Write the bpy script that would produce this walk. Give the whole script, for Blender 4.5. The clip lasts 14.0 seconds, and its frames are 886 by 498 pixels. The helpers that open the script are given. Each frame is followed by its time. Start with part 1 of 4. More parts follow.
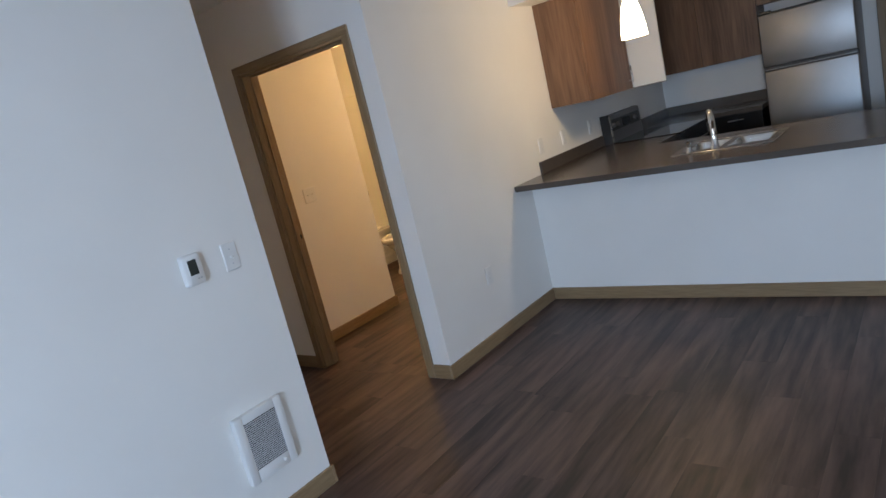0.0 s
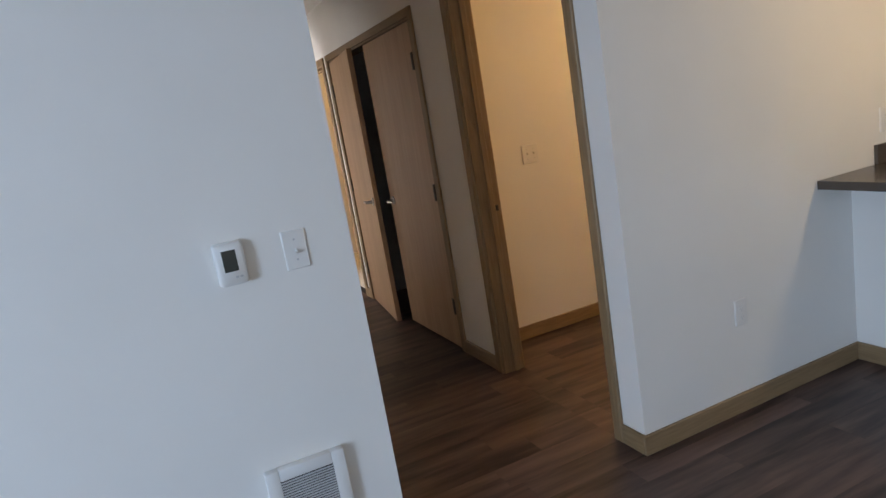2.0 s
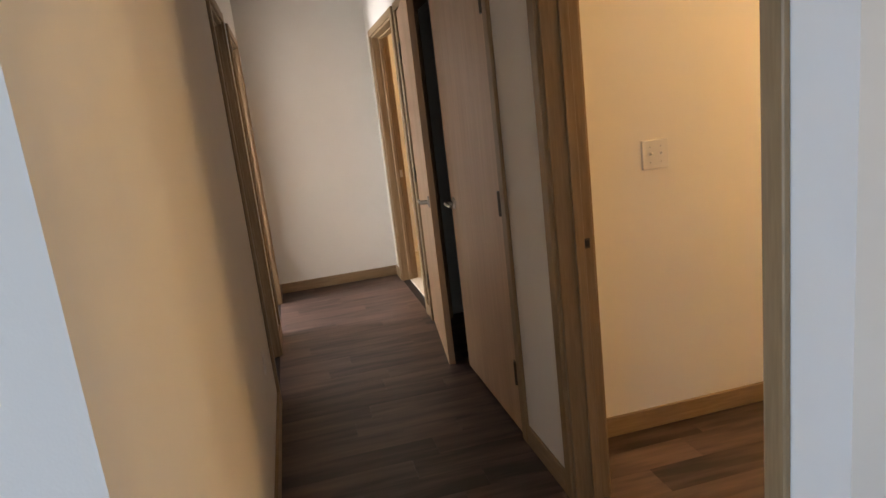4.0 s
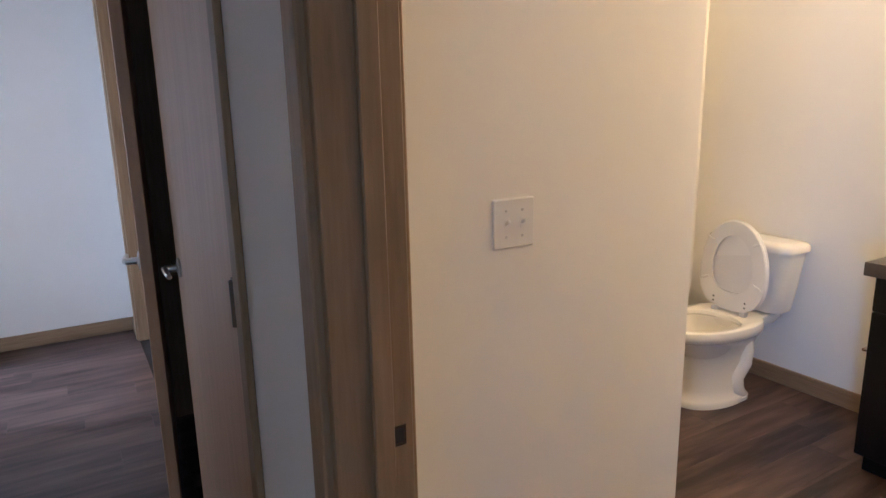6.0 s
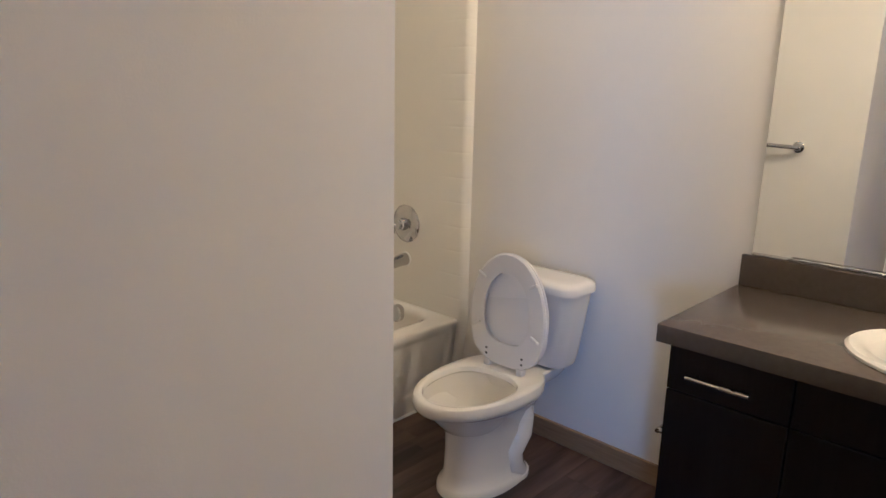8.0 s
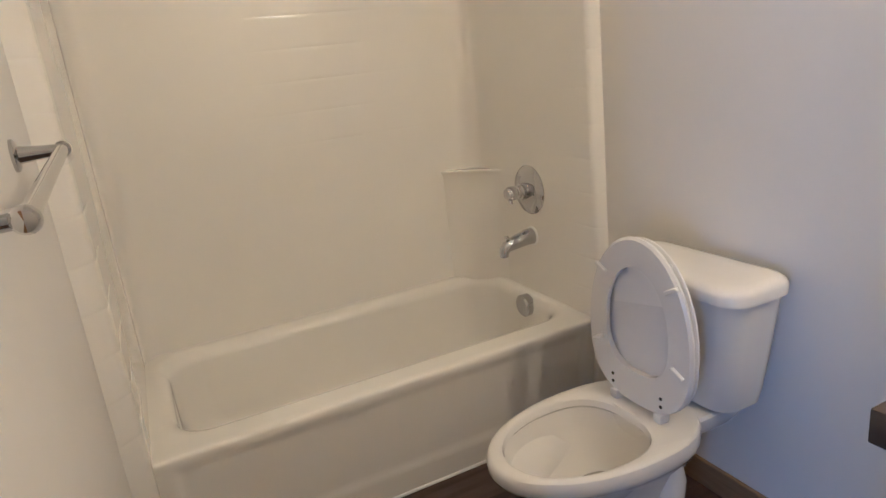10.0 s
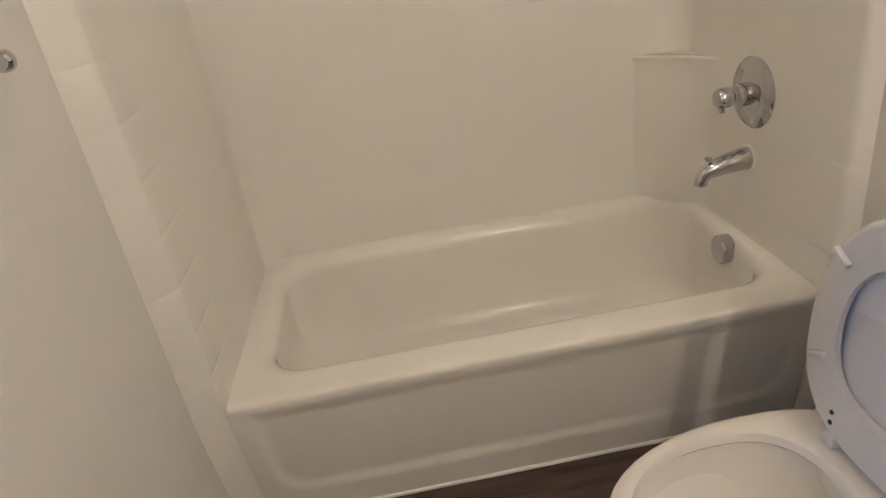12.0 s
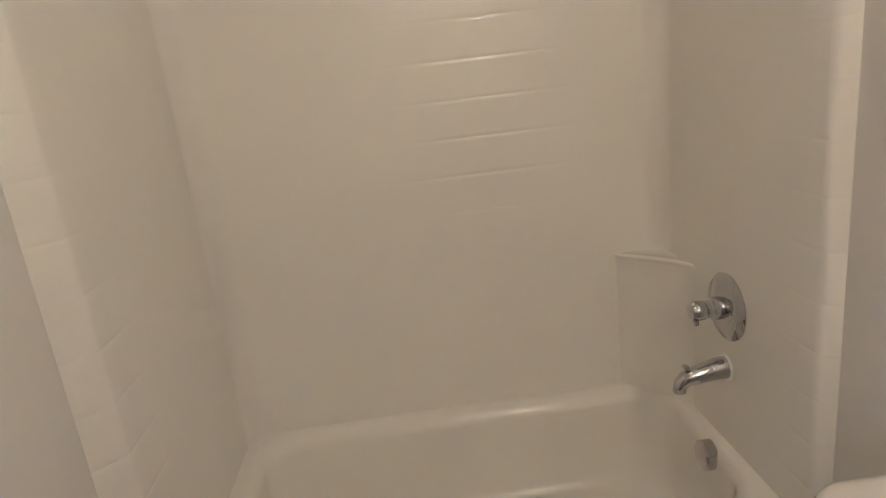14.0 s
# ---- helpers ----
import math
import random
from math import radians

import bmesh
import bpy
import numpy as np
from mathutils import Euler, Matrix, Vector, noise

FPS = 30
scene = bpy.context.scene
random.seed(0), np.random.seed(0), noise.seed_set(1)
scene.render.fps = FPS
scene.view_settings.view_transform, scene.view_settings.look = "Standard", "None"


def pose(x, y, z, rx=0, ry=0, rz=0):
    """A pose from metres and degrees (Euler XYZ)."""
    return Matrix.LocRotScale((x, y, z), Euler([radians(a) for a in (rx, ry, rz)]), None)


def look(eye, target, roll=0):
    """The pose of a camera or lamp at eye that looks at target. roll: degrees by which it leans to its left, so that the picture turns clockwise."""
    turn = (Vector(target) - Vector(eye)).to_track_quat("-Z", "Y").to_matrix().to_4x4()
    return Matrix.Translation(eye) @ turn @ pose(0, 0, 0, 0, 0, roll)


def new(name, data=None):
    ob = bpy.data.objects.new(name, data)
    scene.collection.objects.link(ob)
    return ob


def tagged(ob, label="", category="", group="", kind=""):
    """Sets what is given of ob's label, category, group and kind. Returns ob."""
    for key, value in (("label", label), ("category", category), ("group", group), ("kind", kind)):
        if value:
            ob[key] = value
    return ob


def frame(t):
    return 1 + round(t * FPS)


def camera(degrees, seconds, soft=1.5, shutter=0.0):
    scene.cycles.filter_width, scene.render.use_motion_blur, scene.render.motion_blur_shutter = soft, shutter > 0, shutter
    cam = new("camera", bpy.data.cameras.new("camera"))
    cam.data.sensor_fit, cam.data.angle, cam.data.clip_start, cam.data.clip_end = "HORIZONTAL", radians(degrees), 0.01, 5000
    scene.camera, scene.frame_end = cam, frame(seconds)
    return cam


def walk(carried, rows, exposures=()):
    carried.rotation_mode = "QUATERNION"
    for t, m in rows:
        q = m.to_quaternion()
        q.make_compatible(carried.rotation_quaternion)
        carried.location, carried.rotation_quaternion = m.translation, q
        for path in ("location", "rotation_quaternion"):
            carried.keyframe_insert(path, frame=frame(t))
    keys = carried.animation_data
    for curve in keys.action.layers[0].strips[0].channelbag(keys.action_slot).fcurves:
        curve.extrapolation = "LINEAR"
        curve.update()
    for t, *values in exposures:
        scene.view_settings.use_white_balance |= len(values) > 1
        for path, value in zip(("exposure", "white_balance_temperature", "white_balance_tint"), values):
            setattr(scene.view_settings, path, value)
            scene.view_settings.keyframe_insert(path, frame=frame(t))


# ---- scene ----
cam = camera(68.9, 14.0)
PATH = [
    (0, (-2.694, -2.39, 1.524), (-1.187, -1.139, 1.119), -13.7),
    (0.5, (-2.43, -2.388, 1.517), (-1.209, -0.854, 1.119), -12.3),
    (1, (-2.15, -2.268, 1.484), (-1.08, -0.626, 1.085), -10.8),
    (1.5, (-1.853, -2.083, 1.48), (-0.888, -0.379, 1.073), -9.8),
    (2, (-1.556, -1.918, 1.466), (-0.786, -0.116, 1.066), -9.7),
    (2.5, (-1.315, -1.684, 1.43), (-0.708, 0.179, 1.029), -9.4),
    (2.7, (-1.222, -1.558, 1.454), (-0.654, 0.314, 1.037), -9.3),
    (4.8, (-0.618, -0.326, 1.398), (-0.235, 1.59, 0.971), -5.8),
    (5, (-0.568, -0.214, 1.402), (-0.156, 1.693, 0.965), -5.3),
    (5.5, (-0.396, 0.063, 1.407), (0.205, 1.919, 0.966), -3.9),
    (6, (-0.286, 0.332, 1.418), (0.699, 2.017, 0.98), -1.2),
    (6.5, (-0.139, 0.479, 1.424), (1.166, 1.933, 0.994), 0.7),
    (7, (0.094, 0.642, 1.422), (1.493, 2.002, 0.982), 1.5),
    (7.2, (0.193, 0.689, 1.422), (1.622, 2.015, 0.976), 1.8),
    (9.3, (1.123, 0.921, 1.336), (2.258, 2.494, 0.851), -3.2),
    (9.5, (1.203, 0.964, 1.332), (2.247, 2.595, 0.831), -4.3),
    (10, (1.379, 1.076, 1.313), (2.188, 2.816, 0.75), -6.4),
    (10.5, (1.55, 1.15, 1.305), (2.012, 2.98, 0.642), -9.0),
    (11, (1.644, 1.236, 1.291), (1.849, 3.083, 0.552), -10.6),
    (11.5, (1.688, 1.412, 1.298), (1.837, 3.23, 0.479), -9.6),
    (12, (1.726, 1.508, 1.31), (1.841, 3.294, 0.417), -8.8),
    (12.5, (1.74, 1.526, 1.308), (1.872, 3.314, 0.421), -7.9),
    (13, (1.807, 1.551, 1.402), (1.935, 3.356, 0.549), -7.2),
    (13.5, (1.837, 1.544, 1.47), (1.963, 3.388, 0.706), -6.9),
    (14, (1.864, 1.535, 1.522), (1.973, 3.452, 0.96), -6.7),
]
EXPOSURES = [(0, 0.12, 6400, 10), (2.7, 0.02, 6650, 10), (5, 0.70, 6900, 10), (5.5, 0.60, 5250, 10), (6.0, 0.45, 4700, 10), (6.5, 0.0, 4420, 10), (7.2, -0.08, 4220, 10),
             (9.3, -0.06, 4120, 10), (12.0, -0.09, 4060, 10), (13.0, -0.08, 4060, 10), (14, -0.42, 4080, 10)]
walk(cam, [(t, look(e, g, r)) for t, e, g, r in PATH], EXPOSURES)

# ---- world and lights ----
world = bpy.data.worlds.new("sky")
scene.world = world
world.use_nodes = True
sky = world.node_tree.nodes.new("ShaderNodeTexSky")
sky.sky_type, sky.sun_disc = "NISHITA", False
sky.sun_elevation, sky.sun_rotation = radians(40), radians(140)
world.node_tree.links.new(sky.outputs[0], world.node_tree.nodes["Background"].inputs[0])
world.node_tree.nodes["Background"].inputs[1].default_value = 0.12


def area_lamp(name, eye, target, size_x, size_y, watts, colour):
    data = bpy.data.lights.new(name, "AREA")
    data.shape, data.size, data.size_y, data.energy, data.color = "RECTANGLE", size_x, size_y, watts, colour
    ob = new(name, data)
    ob.matrix_world = look(eye, target)
    return ob


def point_lamp(name, at, radius, watts, colour):
    data = bpy.data.lights.new(name, "POINT")
    data.shadow_soft_size, data.energy, data.color = radius, watts, colour
    ob = new(name, data)
    ob.location = at
    return ob


DAY = (0.95, 0.95, 1.0)
WARM = (1.0, 0.565, 0.198)
SKYBLUE = (0.45, 0.67, 1.0)
GROUND = (1.0, 0.96, 0.90)
# daylight in the living-room and bedroom windows
area_lamp("living_sky_light", (-6.10, -3.2, 1.65), (-4.0, -2.55, 0.05), 1.1, 0.9, 165, SKYBLUE)
area_lamp("living_ground_light", (-6.14, -3.2, 0.95), (-1.0, -1.6, 1.1), 1.1, 1.2, 26, GROUND)
area_lamp("south_window_light", (-0.7, -4.36, 1.45), (-0.6, 2.0, 1.1), 1.7, 1.3, 5, GROUND)
area_lamp("bedroom_window_light", (-4.0, 4.3, 1.4), (0, 4.2, 1.2), 1.0, 1.35, 165, DAY)
# added fill: brightens the side room's floor and door, source unseen
area_lamp("side_room_fill_light", (-4.0, 3.0, 1.4), (-1.4, 3.0, 0.4), 0.7, 1.35, 26, DAY)
# lamps of the bathroom, kitchen and back room
point_lamp("bath_ceiling_bulb", (2.13, 2.38, 2.36), 0.07, 4.5, WARM)
for k in range(3):
    point_lamp("vanity_bulb", (2.54, 0.60 + 0.25 * k, 2.20), 0.035, 15.0, WARM)
point_lamp("pendant_bulb", (1.5, -0.855, 1.78), 0.03, 5.5, WARM)
point_lamp("back_room_bulb", (1.4, 4.6, 2.2), 0.08, 18, WARM)


# ---- materials ----
def nodes_of(name):
    m = bpy.data.materials.new(name)
    m.use_nodes = True
    nt = m.node_tree
    return m, nt, nt.nodes["Principled BSDF"]


def paint(name, colour, rough=0.6, scale=8.0, vary=0.05, bump=0.05, bump_scale=180.0, metal=0.0, coat=0.0, spec=0.5):
    """A surface with colour variation at two scales and a fine relief."""
    m, nt, b = nodes_of(name)
    pos = nt.nodes.new("ShaderNodeNewGeometry")
    n1, n2 = nt.nodes.new("ShaderNodeTexNoise"), nt.nodes.new("ShaderNodeTexNoise")
    n1.inputs["Scale"].default_value, n1.inputs["Detail"].default_value = scale, 4
    n2.inputs["Scale"].default_value, n2.inputs["Detail"].default_value = bump_scale, 3
    for n in (n1, n2):
        nt.links.new(pos.outputs["Position"], n.inputs["Vector"])
    ramp = nt.nodes.new("ShaderNodeValToRGB")
    ramp.color_ramp.elements[0].position, ramp.color_ramp.elements[1].position = 0.3, 0.7
    ramp.color_ramp.elements[0].color = (*[c * (1 - vary) for c in colour], 1)
    ramp.color_ramp.elements[1].color = (*[min(1, c * (1 + vary)) for c in colour], 1)
    nt.links.new(n1.outputs["Fac"], ramp.inputs[0])
    nt.links.new(ramp.outputs[0], b.inputs["Base Color"])
    mr = nt.nodes.new("ShaderNodeMapRange")
    mr.inputs["To Min"].default_value, mr.inputs["To Max"].default_value = rough * 0.85, min(1, rough * 1.15)
    nt.links.new(n1.outputs["Fac"], mr.inputs["Value"])
    nt.links.new(mr.outputs[0], b.inputs["Roughness"])
    if bump:
        bp = nt.nodes.new("ShaderNodeBump")
        bp.inputs["Strength"].default_value, bp.inputs["Distance"].default_value = bump, 0.002
        nt.links.new(n2.outputs["Fac"], bp.inputs["Height"])
        nt.links.new(bp.outputs[0], b.inputs["Normal"])
    b.inputs["Metallic"].default_value = metal
    b.inputs["Coat Weight"].default_value = coat
    b.inputs["Specular IOR Level"].default_value = spec
    return m


def wood(name, dark, light, rough, axis, stretch=14.0, scale=3.0, pieces=False, bump=0.08, bands=0.5, contrast=(0.33, 0.68), fine=2.2):
    """Wood grain that runs along one axis; pieces: each plank with its own tone and figure."""
    m, nt, b = nodes_of(name)
    geo = nt.nodes.new("ShaderNodeNewGeometry")
    mp = nt.nodes.new("ShaderNodeMapping")
    sc = [scale * stretch] * 3
    sc[axis] = scale
    mp.inputs["Scale"].default_value = sc
    nt.links.new(geo.outputs["Position"], mp.inputs["Vector"])
    n1, n2 = nt.nodes.new("ShaderNodeTexNoise"), nt.nodes.new("ShaderNodeTexNoise")
    n1.inputs["Scale"].default_value, n1.inputs["Detail"].default_value, n1.inputs["Distortion"].default_value = 0.35, 6, 0.6
    n2.inputs["Scale"].default_value, n2.inputs["Detail"].default_value = fine, 5
    mix = nt.nodes.new("ShaderNodeMath")
    mix.operation = "MULTIPLY_ADD"
    mix.inputs[1].default_value = bands
    half = nt.nodes.new("ShaderNodeMath")
    half.operation = "MULTIPLY"
    half.inputs[1].default_value = 1 - bands
    nt.links.new(n2.outputs["Fac"], half.inputs[0])
    nt.links.new(n1.outputs["Fac"], mix.inputs[0])
    nt.links.new(half.outputs[0], mix.inputs[2])
    value = mix.outputs[0]
    if pieces:
        oi = nt.nodes.new("ShaderNodeObjectInfo")
        add = nt.nodes.new("ShaderNodeMath")
        nt.links.new(oi.outputs["Random"], add.inputs[0])
        nt.links.new(geo.outputs["Random Per Island"], add.inputs[1])
        fr = nt.nodes.new("ShaderNodeMath")
        fr.operation = "FRACT"
        nt.links.new(add.outputs[0], fr.inputs[0])
        off = nt.nodes.new("ShaderNodeCombineXYZ")
        big = nt.nodes.new("ShaderNodeMath")
        big.operation, big.inputs[1].default_value = "MULTIPLY", 90.0
        nt.links.new(fr.outputs[0], big.inputs[0])
        for i in range(3):
            nt.links.new(big.outputs[0], off.inputs[i])
        nt.links.new(off.outputs[0], mp.inputs["Location"])
        tone = nt.nodes.new("ShaderNodeMath")
        tone.operation, tone.inputs[1].default_value = "MULTIPLY_ADD", 0.075
        sub = nt.nodes.new("ShaderNodeMath")
        sub.operation, sub.inputs[1].default_value = "SUBTRACT", 0.0375
        nt.links.new(fr.outputs[0], tone.inputs[0])
        nt.links.new(value, sub.inputs[0])
        nt.links.new(sub.outputs[0], tone.inputs[2])
        value = tone.outputs[0]
    for n in (n1, n2):
        nt.links.new(mp.outputs[0], n.inputs["Vector"])
    ramp = nt.nodes.new("ShaderNodeValToRGB")
    ramp.color_ramp.elements[0].position, ramp.color_ramp.elements[1].position = contrast
    ramp.color_ramp.elements[0].color, ramp.color_ramp.elements[1].color = (*dark, 1), (*light, 1)
    nt.links.new(value, ramp.inputs[0])
    nt.links.new(ramp.outputs[0], b.inputs["Base Color"])
    b.inputs["Roughness"].default_value = rough
    bp = nt.nodes.new("ShaderNodeBump")
    bp.inputs["Strength"].default_value, bp.inputs["Distance"].default_value = bump, 0.002
    nt.links.new(n2.outputs["Fac"], bp.inputs["Height"])
    nt.links.new(bp.outputs[0], b.inputs["Normal"])
    return m


def glow(name, colour, strength, base=(0.8, 0.8, 0.8)):
    m, nt, b = nodes_of(name)
    b.inputs["Base Color"].default_value = (*base, 1)
    b.inputs["Emission Color"].default_value, b.inputs["Emission Strength"].default_value = (*colour, 1), strength
    return m


M_WALL = paint("wall_paint", (0.79, 0.77, 0.735), 0.75, 2.5, 0.02, 0.12, 260)
M_CEIL = paint("ceiling_paint", (0.82, 0.81, 0.79), 0.85, 3, 0.02, 0.25, 120)
M_FLOOR = wood("vinyl_plank", (0.020, 0.0120, 0.0112), (0.138, 0.086, 0.072), 0.42, 0, 8.0, 2.3, True, 0.08, 0.55, (0.38, 0.64), 1.35)
M_GAP = paint("floor_joint", (0.012, 0.009, 0.008), 0.8)
M_TRIM = wood("trim_wood", (0.205, 0.135, 0.068), (0.315, 0.214, 0.118), 0.5, 2, 12, 4, False, 0.05)
M_TRIMX = wood("baseboard_wood_x", (0.205, 0.135, 0.068), (0.315, 0.214, 0.118), 0.5, 0, 12, 4, False, 0.05)
M_TRIMY = wood("baseboard_wood_y", (0.205, 0.135, 0.068), (0.315, 0.214, 0.118), 0.5, 1, 12, 4, False, 0.05)
M_DOOR = wood("door_veneer", (0.40, 0.245, 0.132), (0.52, 0.335, 0.195), 0.45, 2, 16, 1.6, False, 0.04)
M_UPPER = wood("walnut_laminate", (0.085, 0.038, 0.019), (0.235, 0.126, 0.067), 0.42, 2, 14, 1.8, False, 0.05, 0.6)
M_ESPRESSO = wood("espresso_laminate", (0.004, 0.0033, 0.003), (0.009, 0.0075, 0.0065), 0.45, 2, 14, 2.5, False, 0.05)
M_ESPRESSO.node_tree.nodes["Principled BSDF"].inputs["Specular IOR Level"].default_value = 0.16
M_TOP = paint("worktop_laminate", (0.078, 0.063, 0.052), 0.22, 60, 0.06, 0.03, 400)
M_MELAMINE = paint("white_melamine", (0.78, 0.76, 0.72), 0.5, 4, 0.02, 0.02)
M_STEEL = paint("brushed_steel", (0.25, 0.245, 0.24), 0.40, 6, 0.05, 0.04, 300, 1.0)
M_SINK = paint("polished_sink_steel", (0.62, 0.60, 0.57), 0.22, 6, 0.04, 0.02, 300, 1.0)
M_CHROME = paint("chrome", (0.54, 0.54, 0.55), 0.025, 4, 0.02, 0, 100, 1.0)
M_NICKEL = paint("satin_nickel", (0.55, 0.53, 0.50), 0.28, 4, 0.03, 0, 100, 1.0)
M_HINGE = paint("aged_nickel", (0.13, 0.11, 0.09), 0.35, 6, 0.08, 0, 100, 1.0)
M_BLACK = paint("black_plastic", (0.012, 0.012, 0.013), 0.3, 6, 0.1, 0.02)
M_GLASSTOP = paint("black_glass", (0.008, 0.008, 0.009), 0.06, 6, 0.1, 0)
M_PLASTIC = paint("white_plastic", (0.74, 0.73, 0.71), 0.38, 10, 0.02, 0.02)
M_SLOT = paint("dark_slot", (0.03, 0.03, 0.03), 0.6)
M_LCD = paint("lcd_screen", (0.035, 0.040, 0.036), 0.2, 10, 0.1, 0)
M_CERAMIC = paint("vitreous_china", (0.80, 0.78, 0.74), 0.06, 3, 0.01, 0, 100, 0, 0.4)
M_SEAT = paint("seat_plastic", (0.78, 0.77, 0.76), 0.22, 3, 0.01, 0)
M_ACRYLIC = paint("gelcoat_acrylic", (0.86, 0.84, 0.785), 0.08, 3, 0.015, 0.012, 30, 0, 0.25)
M_WATER = paint("bowl_water", (0.30, 0.29, 0.26), 0.02, 3, 0.02, 0)
M_PAPER = paint("paper_label", (0.80, 0.79, 0.78), 0.8, 8, 0.02, 0.05)
M_CAULK = paint("white_caulk", (0.82, 0.82, 0.80), 0.5, 8, 0.03, 0.1)
M_MIRROR = paint("mirror_silver", (0.90, 0.91, 0.90), 0.012, 3, 0.005, 0, 100, 1.0)
M_SHADE = glow("opal_glass_lit", (1.0, 0.80, 0.50), 9.0, (0.9, 0.85, 0.75))
M_DOME = glow("opal_dome_lit", (1.0, 0.72, 0.38), 2.5, (0.9, 0.85, 0.75))
M_CARPET = paint("pale_carpet", (0.62, 0.57, 0.50), 0.95, 40, 0.10, 0.6, 400)
# grille grey; on the switch screws it stands in for shade
M_GRILLE_SHADE = paint("grille_grey_and_screw_shade", (0.52, 0.52, 0.53), 0.45, 20, 0.04, 0.03)


# ---- building helpers ----
def part(name, bm, material, parent=None, label="", smooth=False):
    me = bpy.data.meshes.new(name)
    bmesh.ops.recalc_face_normals(bm, faces=bm.faces)
    bm.to_mesh(me)
    bm.free()
    me.materials.append(material)
    if smooth:
        me.shade_smooth()
        me.set_sharp_from_angle(angle=radians(38))
    ob = new(name, me)
    if parent is not None:
        ob.parent = parent
    if label:
        ob["label"] = label
    return ob


def thing(name, label, category, m=None, group=""):
    ob = new(name)
    ob.empty_display_size = 0.1
    if m is not None:
        ob.matrix_world = m
    return tagged(ob, label, category, group)


def box(x0, x1, y0, y1, z0, z1, bevel=0.0, segs=2, bm=None):
    """A box, its edges rounded by bevel."""
    b = bmesh.new()
    bmesh.ops.create_cube(b, size=1)
    for v in b.verts:
        v.co = Vector(((x0 + x1) / 2 + v.co.x * (x1 - x0), (y0 + y1) / 2 + v.co.y * (y1 - y0), (z0 + z1) / 2 + v.co.z * (z1 - z0)))
    if bevel:
        bmesh.ops.bevel(b, geom=list(b.edges), offset=bevel, segments=segs, affect="EDGES", profile=0.5)
    return b if bm is None else join(bm, b)


def join(bm, other):
    tmp = bpy.data.meshes.new("tmp")
    other.to_mesh(tmp)
    other.free()
    bm.from_mesh(tmp)
    bpy.data.meshes.remove(tmp)
    return bm


def loft(rings, cap0=True, cap1=True, closed=True, bm=None):
    """Skin through rings of equally many points."""
    b = bmesh.new()
    vs = [[b.verts.new(p) for p in r] for r in rings]
    n = len(rings[0])
    for a, c in zip(vs, vs[1:]):
        for i in range(n if closed else n - 1):
            j = (i + 1) % n
            b.faces.new((a[i], a[j], c[j], c[i]))
    if cap0:
        b.faces.new(vs[0])
    if cap1:
        b.faces.new(vs[-1])
    return b if bm is None else join(bm, b)


def tube(points, radius, n=14, bm=None):
    """A round bar along points; radius may be a list."""
    pts = [Vector(p) for p in points]
    rad = radius if isinstance(radius, (list, tuple)) else [radius] * len(pts)
    rings = []
    side = None
    for i, p in enumerate(pts):
        d = (pts[min(i + 1, len(pts) - 1)] - pts[max(i - 1, 0)]).normalized()
        if side is None:
            side = d.orthogonal().normalized()
        side = (side - d * side.dot(d)).normalized()
        up = d.cross(side)
        rings.append([p + (side * math.cos(a) + up * math.sin(a)) * rad[i] for a in [2 * math.pi * k / n for k in range(n)]])
    return loft(rings, bm=bm)


def lathe(profile, n=28, bm=None, centre=(0, 0, 0), axis="z"):
    """A turned body: (radius, height) pairs round an axis."""
    rings = []
    for r, h in profile:
        ring = []
        for k in range(n):
            a = 2 * math.pi * k / n
            c, s = r * math.cos(a), r * math.sin(a)
            q = {"z": (c, s, h), "x": (h, c, s), "y": (c, h, s)}[axis]
            ring.append(Vector(centre) + Vector(q))
        rings.append(ring)
    return loft(rings, bm=bm)


def plan_ring(x0, x1, y0, y1, z, r, k=6):
    """A rounded rectangle at height z."""
    out = []
    for cx, cy, a0 in ((x1 - r, y1 - r, 0), (x0 + r, y1 - r, 90), (x0 + r, y0 + r, 180), (x1 - r, y0 + r, 270)):
        for i in range(k + 1):
            a = radians(a0 + 90 * i / k)
            out.append((cx + r * math.cos(a), cy + r * math.sin(a), z))
    return out


def structure(name, bm, material, label, category, smooth=False):
    return tagged(part(name, bm, material, None, label, smooth), label, category, "", "structure")


# ---- the shell ----
H = 2.49
YE, YB, XW = 4.905, 1.508, 1.211
XE = 2.72
PAINTED = "white painted drywall with a light texture"


def wall(name, *spans, label=PAINTED):
    bm = bmesh.new()
    for s in spans:
        box(*s, bm=bm)
    return structure(name, bm, M_WALL, label, "wall")


structure("floor", box(-6.32, 4.52, -4.52, 6.0, -0.12, -0.004), M_GAP, "dark brown wood-look vinyl plank floor", "floor")
FLOOR = bpy.data.objects["floor"]
structure("ceiling", box(-6.32, 4.52, -4.52, 6.0, H, H + 0.12), M_CEIL, "white textured drywall ceiling", "ceiling")
for nm, c in (("carpet_bedroom", (-4.0, -1.11, 3.6, 5.6)), ("carpet_side_room", (-4.0, -1.11, 2.45, 3.5)), ("carpet_back_room", (0.06, 3.2, 3.6, 5.7))):
    structure(nm, box(*c, -0.003, 0.006, 0.002, 1), M_CARPET, "pale beige cut-pile carpet", "carpet")
# living room: north wall west of the hall, wall between bath and living room
wall("wall_living_north", (-6.2, -1.05, -0.055, 0.065, 0, H))
wall("wall_bath_south", (0, 4.4, 0.0, 0.12, 0, H))
